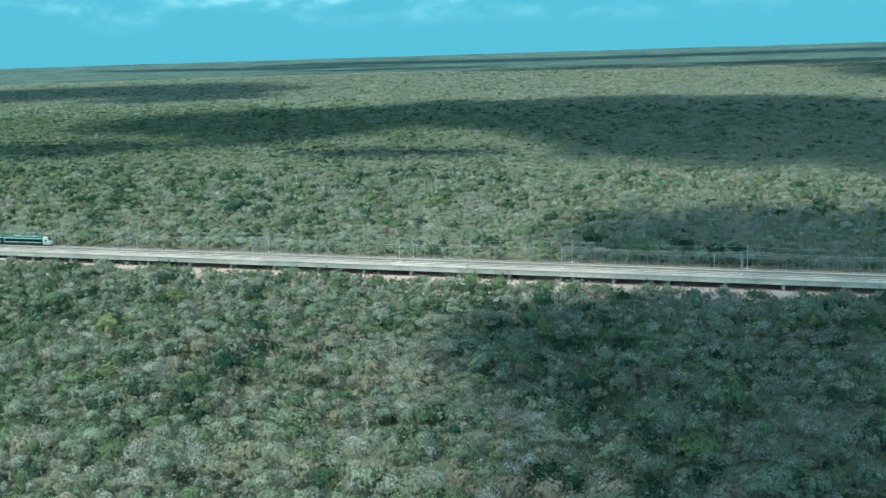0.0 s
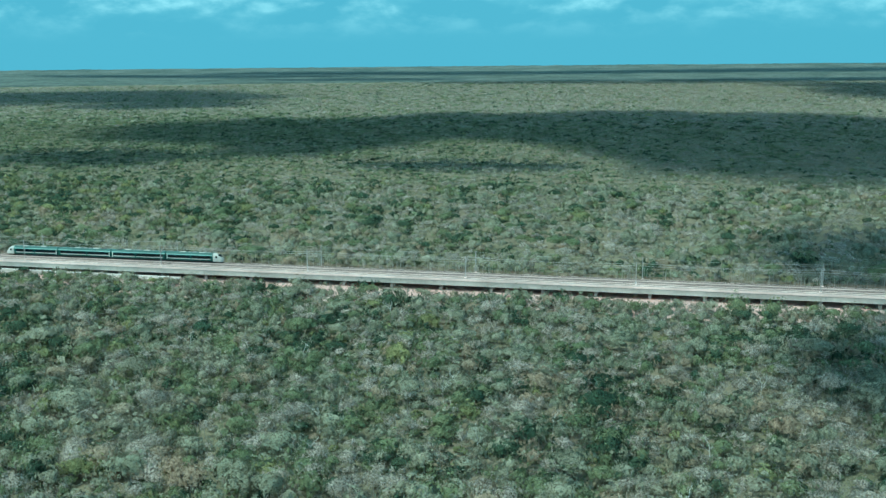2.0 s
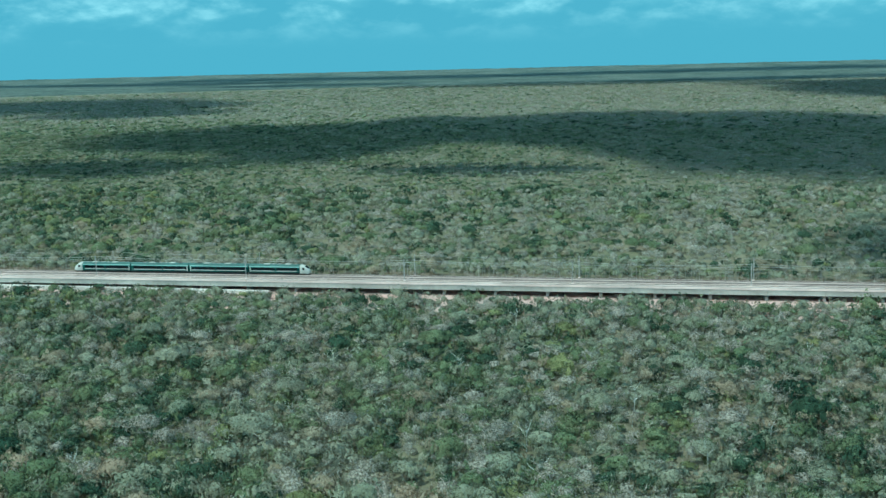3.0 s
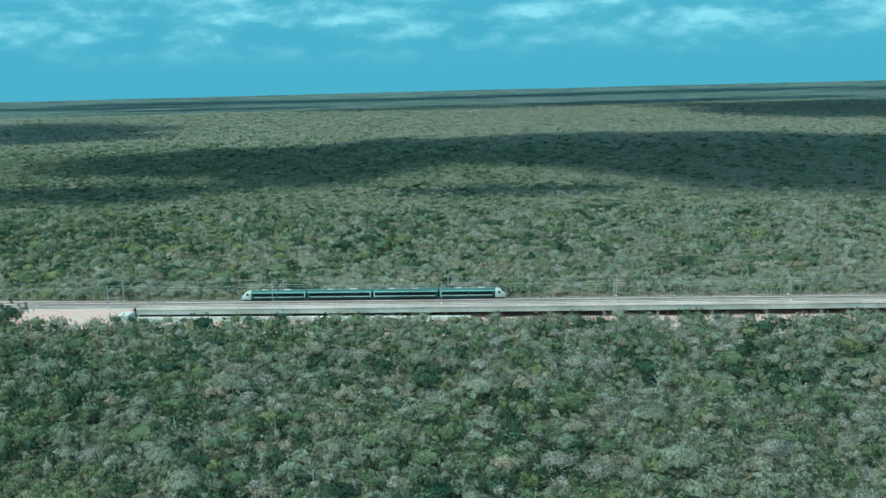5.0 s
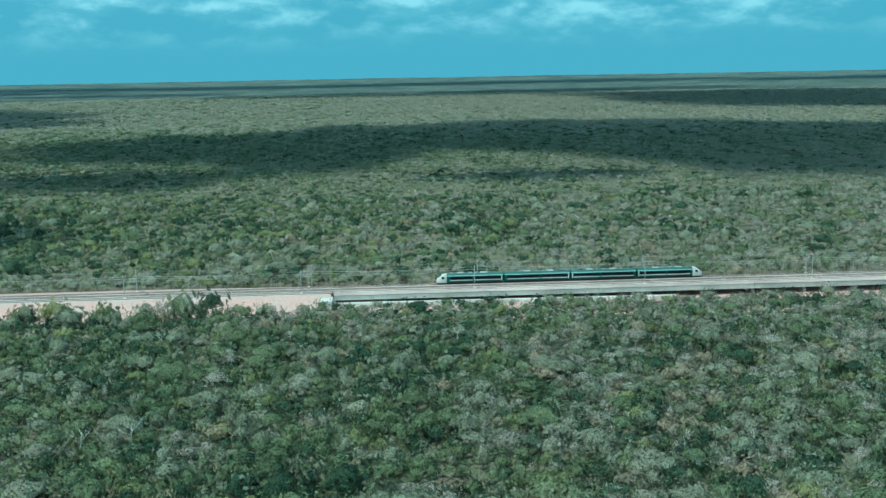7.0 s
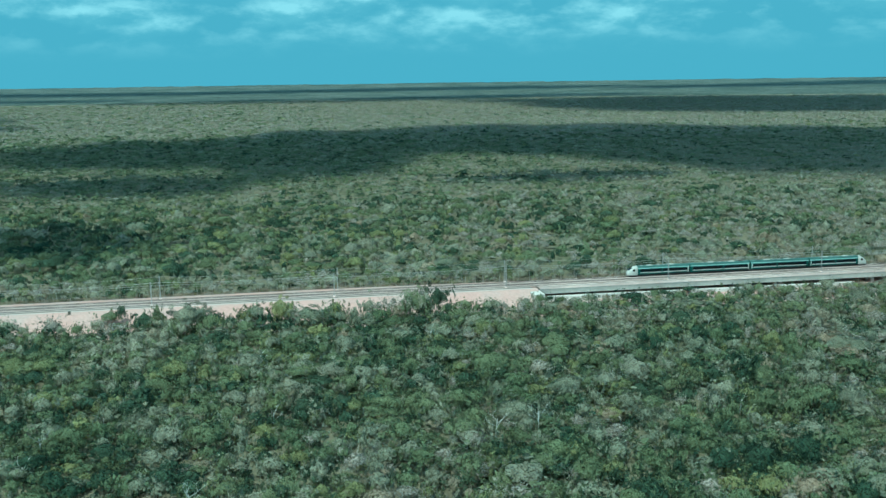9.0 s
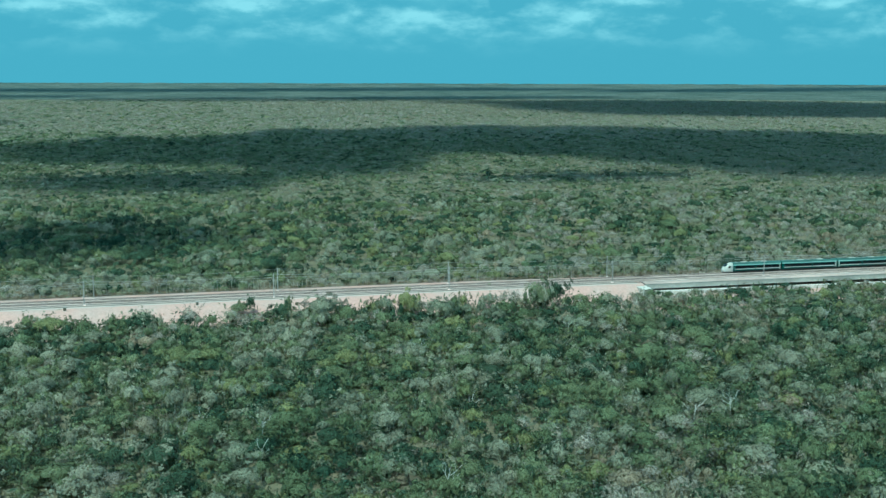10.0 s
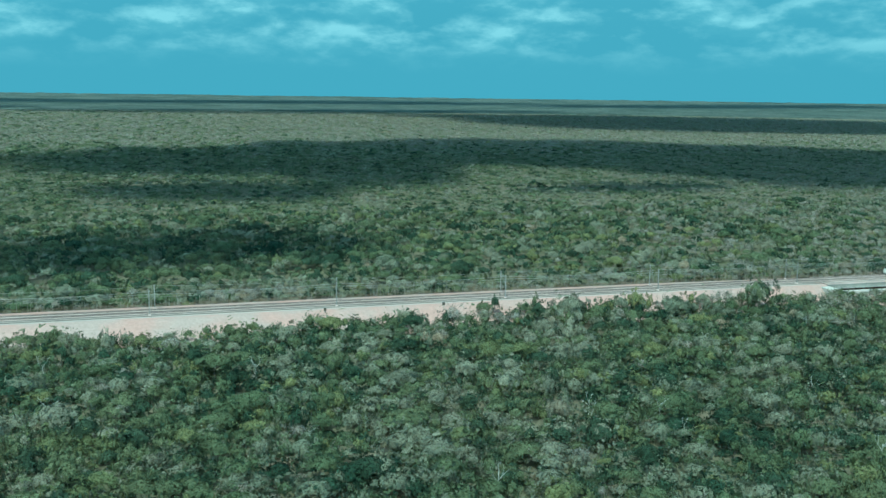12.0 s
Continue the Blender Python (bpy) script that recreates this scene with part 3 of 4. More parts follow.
viaduct = new("viaduct")
tagged(viaduct, "long low concrete railway viaduct with plain edge beams on short piers", "viaduct", kind="structure")
span_len = 20.0
deck_mesh = beam_mesh = pier_mesh = kerb_mesh = None
for i in range(int((EAST - WEST) / span_len)):
    x0 = WEST + i * span_len
    if deck_mesh is None:
        bm = bmesh.new()
        sweep(bm, [(FAR_SIDE, DECK), (FAR_SIDE, DECK - 0.45), (NEAR_SIDE, DECK - 0.45), (NEAR_SIDE, DECK)], 0.02, span_len - 0.02)
        first = part("deck_slab", bm, M_CONCRETE, viaduct)
        deck_mesh, first.location = first.data, (x0, 0, 0)
        bm = bmesh.new()
        sweep(bm, [(0.28, 0), (0.28, -1.9), (-0.28, -1.9), (-0.30, -1.7), (-0.22, -1.5), (-0.22, -0.25), (-0.30, -0.1), (-0.30, 0)], 0.05, span_len - 0.05)
        first = part("girder", bm, M_FASCIA, viaduct)
        beam_mesh, first.location = first.data, (x0, NEAR_SIDE + 0.35, DECK - 0.452)
        bm = bmesh.new()
        sweep(bm, [(0.0, 0.0), (0.0, 0.42), (0.22, 0.42), (0.26, 0.0)], 0.03, span_len - 0.03)
        first = part("edge_kerb", bm, M_CONCRETE, viaduct)
        kerb_mesh, first.location = first.data, (x0, NEAR_SIDE + 0.02, DECK + 0.003)
        bm = bmesh.new()
        box(bm, -0.7, NEAR_SIDE + 1.6, 1.3, 0.7, FAR_SIDE - 0.1, 2.18, 0.06)
        for y in (-12.4, -8.6, -4.7, -0.8):
            box(bm, -0.55, y - 0.6, -0.35, 0.55, y + 0.6, 1.31, 0.05)
        first = part("pier", bm, M_FASCIA, viaduct)
        pier_mesh, first.location = first.data, (x0, 0, 0)
        rest = [(beam_mesh, y) for y in (-10.2, -6.7, -3.2, 0.25)]
    else:
        rest = [(beam_mesh, y) for y in (NEAR_SIDE + 0.35, -10.2, -6.7, -3.2, 0.25)]
        for me, name, place in ((deck_mesh, "deck_slab", (x0, 0, 0)), (pier_mesh, "pier", (x0, 0, 0)),
                                (kerb_mesh, "edge_kerb", (x0, NEAR_SIDE + 0.02, DECK + 0.003))):
            ob = new(name, me)
            ob.parent, ob.location = viaduct, place
    for me, y in rest:
        ob = new("girder", me)
        ob.parent, ob.location = viaduct, (x0, y, DECK - 0.452)

# pale ledge and low wall along the viaduct's western spans, where it nears the ground
ledge = new("retaining_wall")
tagged(ledge, "low pale concrete retaining wall with a flat ledge beside the viaduct", "wall", kind="structure")
for i in range(13):
    x0 = -342 + i * 10.0
    top = 1.7 - 0.05 * i
    part("wall_panel", one_box(x0 + 0.03, -16.4, -0.35, x0 + 9.97, -15.0, top, bevel=0.06), M_PALE, ledge)
part("wing_wall", one_box(-346.5, -22.0, -0.35, -342.2, -14.3, 3.9, bevel=0.15), M_PALE, ledge)

# cable troughs and walkway edge along the deck, and a service road on the fill
# the lids are coloured dark, so each row draws as a thin line
for y, wide, high in ((-4.7, 0.5, 0.22), (-9.6, 0.6, 0.30), (-12.0, 0.5, 0.26)):
    trough = new("cable_trough")
    tagged(trough, "dark concrete cable trough with lids along the track", "cable trough", "cable troughs", "structure")
    lid_mesh = None
    for i in range(60):
        if lid_mesh is None:
            ob = part("lid", one_box(0.05, -wide / 2, 0.0, 19.95, wide / 2, high, bevel=0.03), M_TROUGH, trough)
            lid_mesh = ob.data
        else:
            ob = new("lid", lid_mesh)
            ob.parent = trough
        ob.location = (-860 + 20 * i, y, DECK + 0.003)
bm = bmesh.new()
sweep(bm, [(-10.0, DECK - 0.1), (-10.0, DECK + 0.06), (-13.6, DECK + 0.0), (-13.8, DECK - 0.3)], -1600, WEST - 3)
tagged(part("service_road", bm, M_GRIT), "grey grit service track beside the railway", "road", kind="structure")

# track beds, sleepers and rails
for y in TRACKS:
    bm = bmesh.new()
    sweep(bm, [(y + 1.9, DECK + 0.01), (y + 1.45, DECK + 0.24), (y - 1.45, DECK + 0.24), (y - 1.9, DECK + 0.01)], -1600, 1600)
    tagged(part("ballast_bed", bm, M_BALLAST), "grey crushed-stone ballast bed under a railway track", "ballast", kind="structure")
sx = np.arange(-800, 200, 0.65)
cube = np.array([(a, b, c) for a in (-0.13, 0.13) for b in (-1.3, 1.3) for c in (0.0, 0.12)])
faces = np.array([(0, 1, 3, 2), (4, 6, 7, 5), (0, 4, 5, 1), (2, 3, 7, 6), (1, 5, 7, 3)])
for y in TRACKS:
    v = (cube[None] + np.stack([sx, 0 * sx + y, 0 * sx + DECK + 0.21], -1)[:, None]).reshape(-1, 3)
    f = (faces[None] + 8 * np.arange(len(sx))[:, None, None]).reshape(-1, 4)
    tagged(from_arrays("sleepers", v, f, M_SLEEPER), "row of concrete sleepers bedded in ballast", "sleepers", kind="stuff")
    for s in (-0.75, 0.75):
        bm = bmesh.new()
        sweep(bm, [(y + s - 0.08, DECK + 0.32), (y + s + 0.08, DECK + 0.32), (y + s + 0.03, DECK + 0.36), (y + s + 0.05, RAIL), (y + s - 0.05, RAIL), (y + s - 0.03, DECK + 0.36)], -1600, 1600)
        # a darker strip, wider than the rail, draws a dark line along the bed
        dark_strip = bmesh.new()
        sweep(dark_strip, [(y + s - 0.30, DECK + 0.2), (y + s - 0.28, DECK + 0.335), (y + s + 0.28, DECK + 0.335), (y + s + 0.30, DECK + 0.2)], -1600, 1600)
        tagged(part("stained_ballast", dark_strip, M_DARK_BALLAST), "darker ballast strip under a running rail", "ballast", kind="structure")
        tagged(part("rail", bm, M_STEEL), "long steel running rail fixed to concrete sleepers", "rail", group="running rails", kind="structure")


# ---- overhead line ----
def mast(side):
    """A lattice-free steel mast with a bracket that reaches over the track; side: +1 reaches towards +y."""
    thing = new("catenary_mast")
    tagged(thing, "galvanised steel overhead line mast with a bracket arm", "mast", "overhead line masts")
    bm = bmesh.new()
    box(bm, -0.15, -0.15, 0, 0.15, 0.15, 8.8, 0.03)
    part("post", bm, M_ZINC, thing)
    part("base_block", one_box(-0.4, -0.4, -0.1, 0.4, 0.4, 0.35, bevel=0.05), M_CONCRETE, thing)
    bm = bmesh.new()
    reach = 2.9 * side
    rod(bm, (0, 0, 7.3), (0, reach, 6.9), 0.06)
    rod(bm, (0, 0, 5.7), (0, reach, 6.85), 0.06)
    rod(bm, (0, reach * 0.3, 6.0), (0, reach, 5.75), 0.05)
    part("bracket", bm, M_ZINC, thing)
    for z in (5.7, 7.3):
        bm = bmesh.new()
        rod(bm, (0, 0.18 * side, z), (0, 0.55 * side, z + (0.2 if z < 6 else -0.07)), 0.11, 0.11, 8)
        part("insulator", bm, M_RUSTY, thing)
    return thing


masts_x = [105.5 - 65.4 * k for k in range(-2, 22)]
far_mast, near_mast = mast(-1), mast(1)
for model, y, shift in ((far_mast, 0.3, 0.0), (near_mast, -10.4, -2.0)):
    for k, x in enumerate(masts_x):
        m = pose(x + shift, y, DECK)
        if k == 0:
            model.matrix_basis = m
        else:
            copy_thing(model, m)


def wire(name, y, z, sag, radius, label):
    data = bpy.data.curves.new(name, "CURVE")
    data.dimensions, data.bevel_depth, data.bevel_resolution = "3D", radius, 0
    spline = data.splines.new("POLY")
    pts = []
    for a, b in zip(masts_x[:-1], masts_x[1:]):
        for s in range(8):
            u = s / 8
            pts.append((a + (b - a) * u, y, z - sag * 4 * u * (1 - u), 1))
    spline.points.add(len(pts) - 1)
    for p, q in zip(spline.points, pts):
        p.co = q
    data.materials.append(M_WIRE)
    return tagged(new(name, data), label, "wire", "overhead line wires")


for y in TRACKS:
    wire("contact_wire", y, DECK + 5.75, 0.05, 0.045, "taut copper contact wire above the track")
    wire("messenger_wire", y, DECK + 6.9, 0.8, 0.045, "sagging messenger wire carrying the contact wire")
wire("feeder_wire", 0.3, DECK + 8.5, 0.9, 0.05, "slack feeder wire along the mast tops")
wire("feeder_wire", -10.4, DECK + 8.5, 0.9, 0.05, "slack feeder wire along the mast tops")


def line_post():
    """A slender post that carries a low wire beside the track."""
    thing = new("line_post")
    tagged(thing, "slender grey steel line post beside the railway", "post", "line posts beside the track")
    bm = bmesh.new()
    rod(bm, (0, 0, -0.1), (0, 0, 5.9), 0.12, 0.09, 8)
    part("pole", bm, M_ZINC, thing)
    part("crossbar", one_box(-0.55, -0.05, 5.45, 0.55, 0.05, 5.6, bevel=0.02), M_ZINC, thing)
    return thing


post_thing = line_post()
post_thing.matrix_basis = pose(61.4, 0.55, DECK)
copy_thing(post_thing, pose(93.6, 0.55, DECK))

# boundary fence on the forest side
fence = new("fence")
tagged(fence, "rust-brown post-and-rail fence along the railway edge", "fence", kind="structure")
post_mesh = None
for i in range(230):
    x = -760 + 4.0 * i
    if post_mesh is None:
        ob = part("post", one_box(-0.07, -0.07, 0, 0.07, 0.07, 1.3, bevel=0.02), M_RUSTY, fence)
        post_mesh = ob.data
    else:
        ob = new("post", post_mesh)
        ob.parent = fence
    ob.location = (x, float(np.interp(x, (WEST - 70, WEST), (3.6, 0.45))), DECK + 0.002 if x > WEST else DECK - 0.1)
rail_mesh = None
for i in range(46):
    for z in (0.55, 1.1):
        if rail_mesh is None:
            ob = part("rail_bar", one_box(0, -0.04, -0.06, 20.0, 0.04, 0.06), M_RUSTY, fence)
            rail_mesh = ob.data
        else:
            ob = new("rail_bar", rail_mesh)
            ob.parent = fence
        a, b = (float(np.interp(-760 + 20 * i + d, (WEST - 70, WEST), (3.6, 0.45))) for d in (0, 20))
        ob.location, ob.rotation_euler = (-760 + 20 * i, a, DECK + z - 0.05), (0, 0, math.atan2(b - a, 20))


# trackside cabinets
def cabinet():
    thing = new("trackside_cabinet")
    tagged(thing, "small brown-grey trackside equipment cabinet on a concrete base", "cabinet", "trackside cabinets")
    part("body", one_box(-0.6, -0.4, 0.25, 0.6, 0.4, 1.9, bevel=0.03), M_BOX, thing)
    part("door", one_box(-0.52, -0.44, 0.35, 0.52, -0.402, 1.8, bevel=0.01), M_BOX, thing)
    part("roof", one_box(-0.68, -0.5, 1.903, 0.68, 0.48, 1.99, bevel=0.02), M_ZINC, thing)
    part("base", one_box(-0.7, -0.5, -0.1, 0.7, 0.5, 0.247, bevel=0.03), M_CONCRETE, thing)
    return thing


box_thing = cabinet()
box_thing.matrix_basis = pose(-556, -17.2, DECK - 0.2) @ Matrix.Scale(0.75, 4)
copy_thing(box_thing, pose(-512, -17.6, DECK - 0.2)).matrix_basis = pose(-512, -17.6, DECK - 0.2) @ Matrix.Scale(0.75, 4)


# ---- the train ----
CAR, HALF = 26.0, 1.48


def outline(wide=1.0, top=1.0, low=0.0):
    """Half-round body section as (y, z), from the near skirt over the roof to the far skirt."""
    pts = [(-1.38, 0.45), (-1.46, 1.0), (-1.48, 2.0), (-1.45, 2.9), (-1.33, 3.45), (-1.08, 3.85), (-0.6, 4.05), (0, 4.1)]
    pts = pts + [(-y, z) for y, z in pts[-2::-1]]
    return [(y * wide, 0.45 + low + (z - 0.45) * top) for y, z in pts]


def loft(bm, stations):
    rings = [[bm.verts.new((x, y, z)) for y, z in prof] for x, prof in stations]
    n = len(rings[0])
    for a, b in zip(rings[:-1], rings[1:]):
        for i in range(n):
            bm.faces.new((a[i], a[(i + 1) % n], b[(i + 1) % n], b[i]))
    bm.faces.new(rings[0][::-1])
    bm.faces.new(rings[-1])
    bmesh.ops.recalc_face_normals(bm, faces=bm.faces)
    for f in bm.faces:
        f.smooth = True
    return bm


def strip_on_side(bm, x0, x1, z0, z1, proud, side):
    """A thin curved panel on the body's flank, between two heights."""
    zs = [z0, (z0 + z1) / 2, z1]
    flank = lambda z: np.interp(z, [0.45, 1.0, 2.0, 2.9, 3.45], [1.38, 1.46, 1.48, 1.45, 1.33])
    outer = [(side * (flank(z) + proud), z) for z in zs]
    inner = [(side * (flank(z) - 0.05), z) for z in zs[::-1]]
    return sweep(bm, outer + inner, x0, x1)


def train_car(cab, pantograph):
    """A car from x = 0 to 26; with a cab its nose is at x = 0."""
    car = new("train_car")
    tagged(car, "dark green train driving car with a white sloped nose" if cab else
           "dark green passenger train coach with a black window band", "train car", "cars of the passenger train")
    start = 4.0 if cab else 0.25
    end = CAR - 0.25
    part("body", loft(bmesh.new(), [(start, outline()), (end, outline())]), M_TRAIN_GREEN, car)
    # roof shell
    bm = bmesh.new()
    roof = [(-1.36, 3.42), (-1.1, 3.88), (-0.61, 4.09), (0, 4.14), (0.61, 4.09), (1.1, 3.88), (1.36, 3.42)]
    sweep(bm, roof + [(0, 3.9)], start + 0.02, end - 0.02)
    part("roof", bm, M_TRAIN_ROOF, car, "dark teal roof panel")
    for side in (-1, 1):
        part("window_band", strip_on_side(bmesh.new(), start + 0.5, end - 0.9, 1.76, 3.02, 0.012, side), M_GLASS, car, "black glazed band")
        part("stripe", strip_on_side(bmesh.new(), start + 0.5, end - 0.9, 1.34, 1.66, 0.012, side), M_TRAIN_LIGHT, car, "pale stripe")
        part("cantrail", strip_on_side(bmesh.new(), start + 0.1, end - 0.05, 3.06, 3.45, 0.012, side), M_TRAIN_MINT, car, "pale mint strip along the roof edge")
        part("skirt_panel", strip_on_side(bmesh.new(), start + 0.05, end - 0.05, 0.46, 0.82, 0.015, side), M_UNDER, car, "black lower skirt")
        part("end_trim", strip_on_side(bmesh.new(), end - 0.7, end - 0.35, 1.0, 3.0, 0.02, side), M_TRAIN_LIGHT, car, "white vertical trim")
        for k in range(8):
            x0 = start + 1.2 + k * (end - start - 3.4) / 8
            part("window", strip_on_side(bmesh.new(), x0, x0 + 1.9, 2.05, 2.85, 0.03, side), M_GLASS, car)
        for x0 in ((start + 0.55), (CAR / 2 + 1.0)):
            part("door", strip_on_side(bmesh.new(), x0, x0 + 0.5, 0.7, 2.95, 0.04, side), M_TRAIN_GREEN, car)
    for x in (4.6, 21.4):
        bm = bmesh.new()
        box(bm, x - 1.5, -1.1, 0.35, x + 1.5, 1.1, 0.75, 0.05)
        bogie = part("bogie", bm, M_UNDER, car)
        for dx in (-1.2, 1.2):
            for y in (-0.75, 0.75):
                bm = bmesh.new()
                rod(bm, (x + dx, y - 0.07, 0.45), (x + dx, y + 0.07, 0.45), 0.45, 0.45, 14)
                part("wheel", bm, M_STEEL, bogie)
    part("underframe", one_box(7.0, -1.2, 0.3, 19.0, 1.2, 0.62, bevel=0.05), M_UNDER, car)
    for x, long in ((5.6, 0.9), (12.2, 1.6), (15.0, 0.8)):
        part("roof_box", one_box(x, -0.55, 4.07, x + long, 0.5, 4.28, bevel=0.05), M_ZINC, car, "small grey roof box")
    for x in (8.0, 17.0):
        part("air_conditioner", one_box(x, -0.7, 4.06, x + 2.6, 0.7, 4.32, bevel=0.1), M_TRAIN_LIGHT, car, "pale roof unit")
    if not cab:
        part("gangway", one_box(-0.2, -0.95, 0.9, 0.26, 0.95, 3.5, bevel=0.05), M_UNDER, car)
    part("gangway", one_box(CAR - 0.27, -0.95, 0.9, CAR + 0.2, 0.95, 3.5, bevel=0.05), M_UNDER, car)
    if cab:
        stations = [(0.0, outline(0.60, 0.24, 0.02)), (0.25, outline(0.76, 0.42, 0.0)), (1.0, outline(0.89, 0.68, 0.0)),
                    (2.0, outline(0.96, 0.88, 0.0)), (3.0, outline(0.99, 0.975, 0.0)), (4.01, outline(1.003, 1.003, 0.0))]
        nose = part("nose", loft(bmesh.new(), stations), M_TRAIN_LIGHT, car, "white moulded nose")
        bm = bmesh.new()
        pts = [(0.8, -0.76, 2.50), (0.8, 0.76, 2.50), (2.0, 0.88, 3.52), (2.0, -0.88, 3.52)]
        a = [bm.verts.new((x - 0.22, y, z + 0.1)) for x, y, z in pts]
        b = [bm.verts.new((x + 0.2, y, z - 0.1)) for x, y, z in pts]
        bm.faces.new(a)
        bm.faces.new(b[::-1])
        for i in range(4):
            bm.faces.new((a[i], b[i], b[(i + 1) % 4], a[(i + 1) % 4]))
        bmesh.ops.recalc_face_normals(bm, faces=bm.faces)
        part("windshield", bm, M_GLASS, nose, "dark raked windshield")
        for side in (-1, 1):
            part("headlight", one_box(0.1, side * 0.72 - 0.14, 1.35, 0.4, side * 0.72 + 0.14, 1.55, bevel=0.03), M_PALE, nose)
            part("cab_window", strip_on_side(bmesh.new(), 2.0, 2.9, 2.15, 2.95, 0.01, side), M_GLASS, nose)
        part("skirt", one_box(0.25, -1.15, 0.2, 3.9, 1.15, 0.62, bevel=0.08), M_UNDER, nose)
    if pantograph:
        pan = part("pantograph_base", one_box(21.0, -0.7, 4.12, 23.2, 0.7, 4.26, bevel=0.03), M_UNDER, car)
        bm = bmesh.new()
        rod(bm, (23.0, -0.3, 4.25), (21.6, -0.2, 5.0), 0.04)
        rod(bm, (23.0, 0.3, 4.25), (21.6, 0.2, 5.0), 0.04)
        rod(bm, (21.6, 0, 5.0), (22.7, 0, 5.68), 0.04)
        rod(bm, (22.7, -0.8, 5.68), (22.7, 0.8, 5.68), 0.04)
        part("arm", bm, M_ZINC, pan)
    return car


TRAIN_X = -303.0
lead = train_car(True, False)
lead.matrix_basis = pose(TRAIN_X, TRACKS[0], RAIL)
second = train_car(False, True)
second.matrix_basis = pose(TRAIN_X + CAR, TRACKS[0], RAIL)
copy_thing(second, pose(TRAIN_X + 3 * CAR, TRACKS[0], RAIL, 0, 0, 180))
copy_thing(lead, pose(TRAIN_X + 4 * CAR, TRACKS[0], RAIL, 0, 0, 180))


# ---- trees that stand out ----
def dead_tree(seed):
    r = random.Random(seed)
    thing = new("dead_tree")
    tagged(thing, "bleached white dead tree with bare forked limbs", "tree", "dead trees standing in the forest")
    h = r.uniform(4.0, 5.5)
    lean = Vector((r.uniform(-0.6, 0.6), r.uniform(-0.6, 0.6), h))
    bm = bmesh.new()
    rod(bm, (0, 0, -0.3), lean, 0.12, 0.08, 7)
    part("trunk", bm, M_DEADWOOD, thing)
    for k in range(4):
        a = k * 2.4 + r.uniform(-0.4, 0.4)
        base = lean * (0.55 + 0.11 * k)
        out = Vector((math.cos(a), math.sin(a), r.uniform(0.4, 1.4))).normalized()
        bm = bmesh.new()
        elbow = base + out * r.uniform(1.1, 2.0)
        rod(bm, base, elbow, 0.06, 0.04, 5)
        for _ in range(2):
            fork = (out + Vector((r.uniform(-0.9, 0.9), r.uniform(-0.9, 0.9), r.uniform(-0.1, 0.7)))).normalized()
            tip = elbow + fork * r.uniform(0.8, 1.6)
            rod(bm, elbow, tip, 0.036, 0.024, 4)
            for _ in range(2):
                twig = (fork + Vector((r.uniform(-0.9, 0.9), r.uniform(-0.9, 0.9), r.uniform(-0.2, 0.6)))).normalized()
                rod(bm, tip, tip + twig * r.uniform(0.5, 1.0), 0.024, 0.012, 3)
        part("limb", bm, M_DEADWOOD, thing)
    return thing


dead = [dead_tree(s) for s in range(4)]
spots = [(-40, -156), (-55, -172), (-9, -199), (-153, -160), (-222, -122), (-193, -193), (-382, -155), (-354, -131), (-582, -141),
         (-513, -145), (-393, -157), (-95, -167), (62, -150), (-300, -70), (-447, -89), (-588, -84), (-257, -174), (-336, -151),
         (-495, -147), (-550, -180), (-120, -110), (-20, -90), (-640, -110), (-460, -185), (10, -120), (-70, -130), (-280, -150)]
for k, (x, y) in enumerate(spots):
    m = pose(x, y, 0, 0, 0, 77 * k) @ Matrix.Scale(0.8 + 0.12 * (k % 4), 4)
    if k < 4:
        dead[k].matrix_basis = m
    else:
        copy_thing(dead[k % 4], m).matrix_basis = m


r_dead = np.random.default_rng(17)
for k in range(34):
    x, y = r_dead.uniform(-680, 120), r_dead.uniform(-188, -50)
    m = pose(x, y, 0, 0, 0, r_dead.uniform(0, 360)) @ Matrix.Scale(r_dead.uniform(0.6, 1.05), 4)
    copy_thing(dead[k % 4], m).matrix_basis = m


def roadside_tree(kind, label):
    thing = tree_shape(kind, "roadside_tree", label)
    thing["group"] = "trees beside the railway"
    return thing


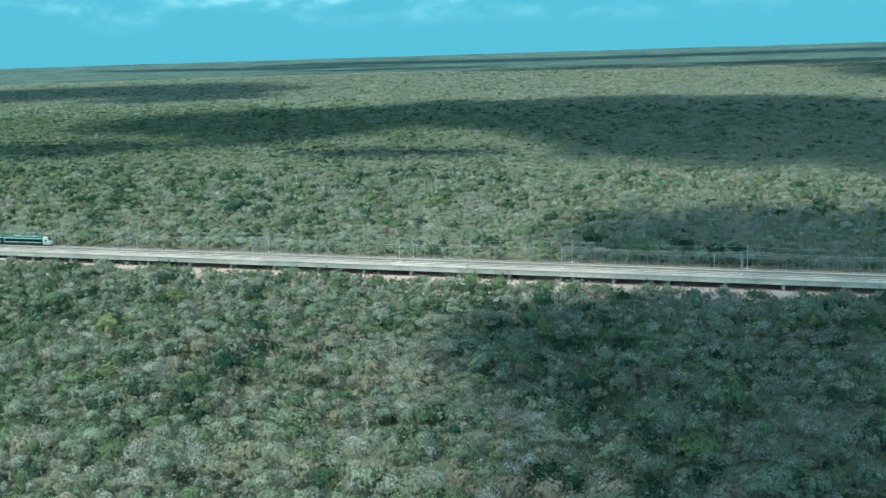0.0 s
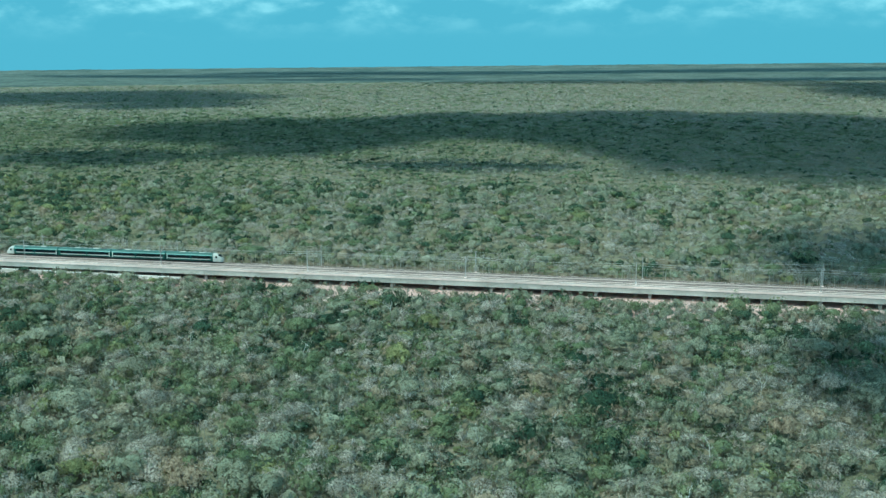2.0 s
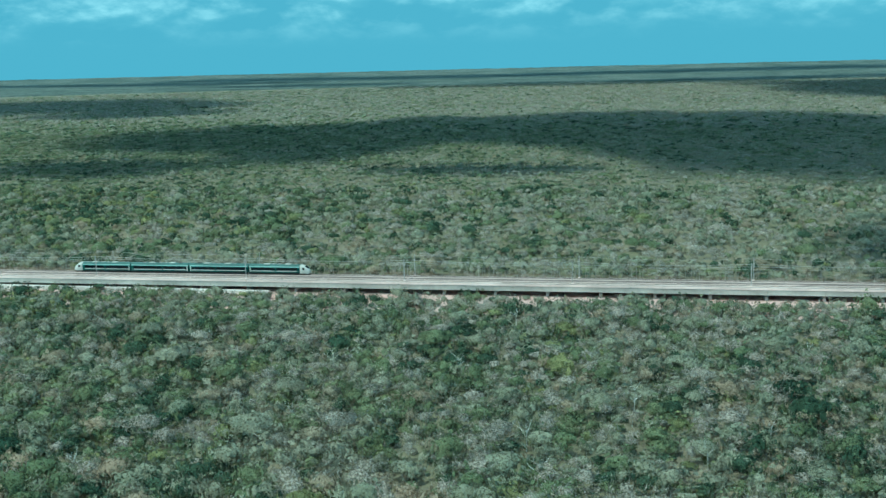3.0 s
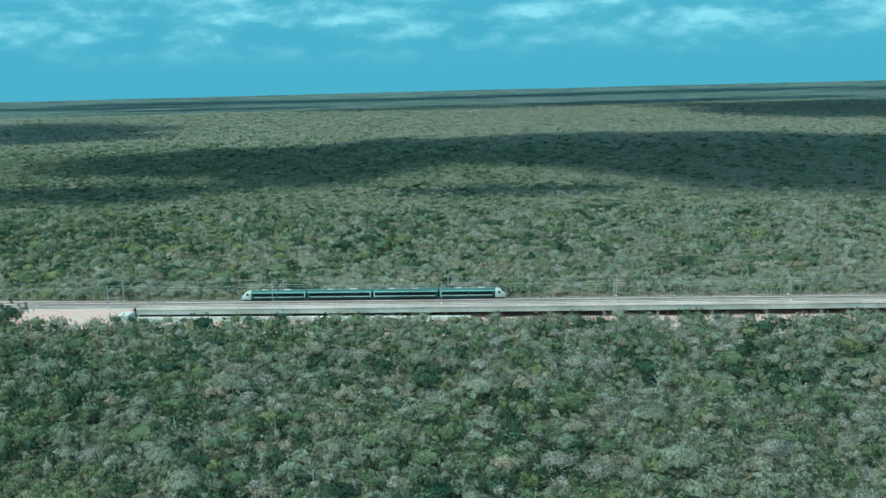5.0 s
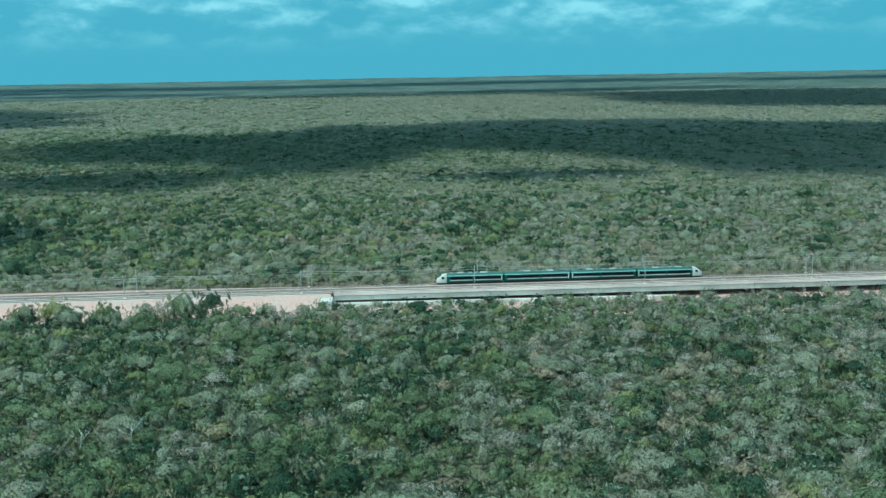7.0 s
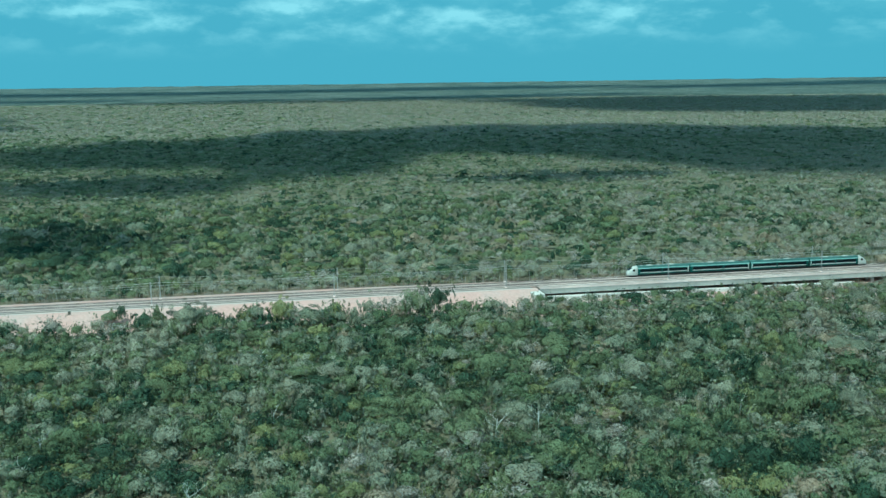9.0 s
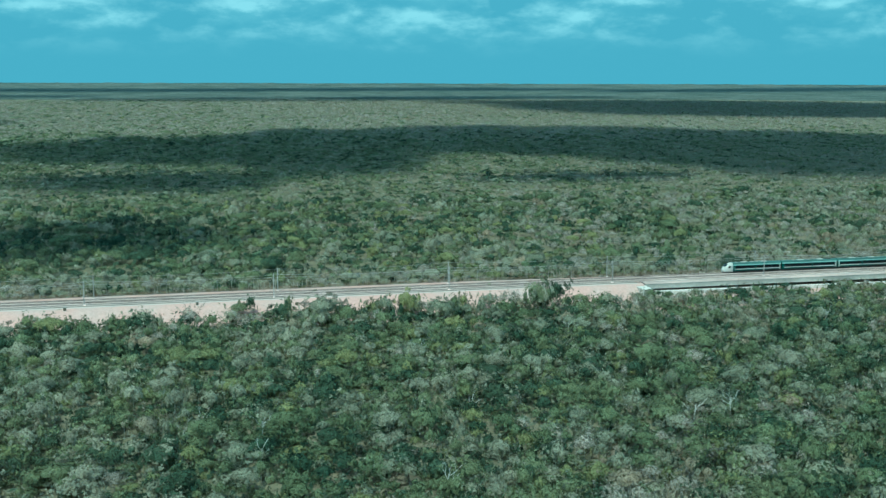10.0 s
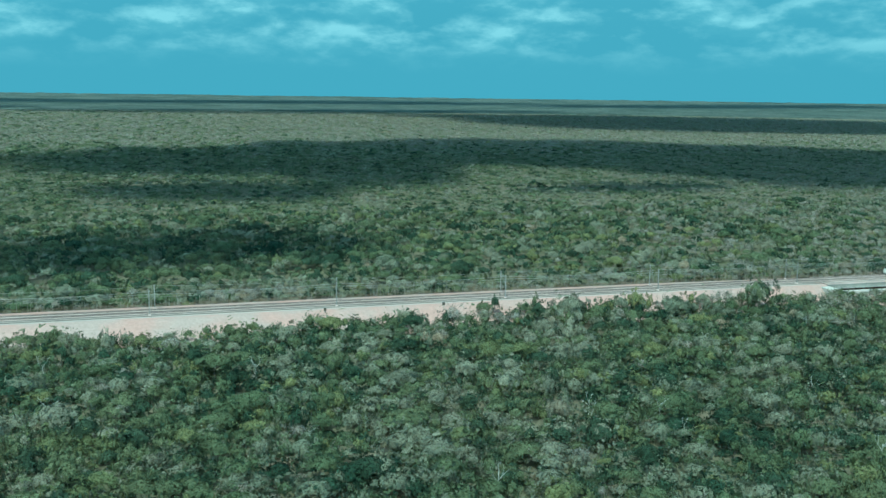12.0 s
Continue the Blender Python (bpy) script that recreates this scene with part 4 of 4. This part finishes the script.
road = [roadside_tree("dark", "dark green rounded tree beside the railway viaduct"),
        roadside_tree("green", "green leafy tree beside the railway viaduct"),
        roadside_tree("olive", "dusty grey-green tree beside the railway viaduct")]
spots = [(-112, -48, 0, 1.3), (-41, -40, 1, 1.2), (-26, -38, 1, 1.1), (8, -34, 1, 1.5), (20, -36, 1, 1.4), (58, -31, 0, 0.9), (-75, -36, 2, 1.0),
         (-96, -40, 2, 1.1), (-150, -30, 0, 0.9), (-165, -31, 0, 0.8), (-334, -42, 1, 1.1), (-345, -40, 0, 1.0), (-310, -32, 0, 0.9),
         (-452, -29, 1, 1.0), (-501, -31, 0, 1.0), (-507, -33, 1, 0.9), (-525, -29, 0, 0.8), (-535, -37, 1, 1.2), (-378, -42, 1, 1.0),
         (-590, -36, 1, 0.9), (-610, -34, 0, 0.8), (-628, -35, 0, 0.9), (-480, -36, 2, 1.1), (-420, -37, 0, 1.1), (-406, -33, 1, 0.9),
         (-196, -38, 2, 1.0), (-238, -34, 1, 0.9), (-268, -33, 0, 0.8), (88, -37, 0, 1.1), (108, -33, 1, 1.0),
         (-560, -31, 2, 1.25), (-566, -34, 2, 1.1), (-548, -33, 1, 1.0), (-530, -30, 2, 1.3), (-541, -28, 2, 0.7), (-470, -30, 1, 1.2), (-463, -32, 0, 1.2),
         (-446, -31, 1, 0.8), (-436, -29, 2, 1.1), (-515, -34, 0, 1.2), (-575, -29, 2, 0.7), (-604, -30, 1, 0.7), (-640, -32, 2, 1.0), (-398, -30, 0, 1.0),
         (-388, -28, 2, 0.8), (-366, -31, 1, 1.0), (-352, -29, 0, 0.8), (-326, -24, 2, 0.8), (-300, -25, 1, 0.9), (-262, -24, 2, 0.9), (-230, -26, 0, 1.0),
         (-203, -25, 2, 0.9), (-180, -25, 0, 0.8), (-158, -24, 2, 1.0), (-130, -27, 1, 0.7), (-104, -29, 2, 0.8), (-66, -28, 0, 0.8), (-52, -27, 0, 0.7),
         (-12, -27, 2, 0.8), (0, -29, 0, 0.9), (34, -27, 1, 0.8), (46, -29, 0, 1.0), (72, -27, 2, 0.9)]
seen_kinds = set()
for n_, (x, y, k, s) in enumerate(spots):
    k = 2 if k == 0 and n_ % 3 else k
    m = pose(x, y, 0, 0, 0, 131 * n_) @ Matrix.Scale(s, 4)
    if k not in seen_kinds:
        seen_kinds.add(k)
        road[k].matrix_basis = m
    else:
        copy_thing(road[k], m).matrix_basis = m


# ---- clouds: they hang high over the land, above the view, and cast its shade ----
def cloud(puffs, high, seed, thin=0.10):
    """Flat-based heaped cloud of lobes with thin vapour round a thicker heart; puffs: the middle and radii of each over the land it shades."""
    bm = bmesh.new()
    r = random.Random(seed)
    away = SUN * (high / SUN.z)
    for cx, cy, rx, ry in puffs:
        off = Vector((r.uniform(0, 50), r.uniform(0, 50), 0))
        fuzz = min(thin * min(rx, ry), 16.0 if high < 1000 else 60.0)
        for shell in range(5):
            grow_x, grow_y = rx + fuzz * (shell - 2.5), ry + fuzz * (shell - 2.5)
            drift = off + Vector((0, 0, 0.06 * shell))
            made = bmesh.ops.create_icosphere(bm, subdivisions=3, radius=1.0)["verts"]
            for v in made:
                d = v.co.normalized()
                k = 1 + 0.30 * noise.fractal(d * 1.6 + drift, 0.8, 2.0, 5) + 0.16 * noise.noise(d * 7 + drift) + 0.12 * noise.noise(d * 17 + drift)
                z = d.z * (60 + 5 * shell if d.z > 0 else 14 + 2 * shell) * k
                v.co = Vector((cx + away.x + d.x * grow_x * k, cy + away.y + d.y * grow_y * k, high + z))
    for f in bm.faces:
        f.smooth = True
    return tagged(part("cloud", bm, M_CLOUD), "white flat-based fair-weather cloud high over the forest", "cloud", kind="structure")


cloud([(204, -165, 152, 150), (106, -95, 80, 54)], 900, 1)
cloud([(-645, 168, 46, 30), (-602, 130, 62, 24), (-528, 150, 36, 17), (-668, 118, 32, 22), (-572, 186, 40, 14)], 900, 12, 0.3)
cloud([(155, 98, 118, 62), (285, 98, 120, 80), (80, 60, 56, 30), (125, 36, 90, 26), (210, 40, 120, 36)], 900, 9, 0.16)
cloud([(-575, 850, 185, 215), (-560, 465, 110, 75), (-330, 980, 200, 290), (-400, 650, 90, 160), (-110, 1000, 210, 330), (70, 830, 230, 450), (300, 700, 240, 400), (-190, 438, 105, 32)], 950, 2)
cloud([(-1750, 2060, 520, 560), (-1250, 1950, 250, 270), (-1080, 1540, 180, 170)], 1100, 3)
cloud([(1350, 2500, 700, 750), (1100, 1950, 400, 330), (820, 2750, 300, 330), (560, 2450, 240, 330), (700, 2080, 330, 330), (980, 1880, 350, 260), (900, 3100, 600, 420)], 1100, 5)
cloud([(-250, 3700, 800, 210), (650, 3900, 600, 180), (-1500, 4100, 500, 160)], 1200, 15, 0.26)
cloud([(-1500, 5300, 1300, 300), (500, 5500, 1300, 330), (-2700, 4700, 900, 240), (2700, 5000, 1200, 330)], 1300, 6, 0.22)
cloud([(-700, -900, 260, 200), (500, -700, 300, 240), (-1500, 300, 300, 200)], 1000, 7)


# ---- from the plan's units to metres ----
for me in list(bpy.data.meshes):
    me.transform(Matrix.Scale(UNIT, 4))
for cu in list(bpy.data.curves):
    cu.transform(Matrix.Scale(UNIT, 4))
    cu.bevel_depth *= UNIT
for ob in scene.objects:
    if ob.type in ("MESH", "CURVE", "EMPTY"):
        ob.location = ob.location * UNIT
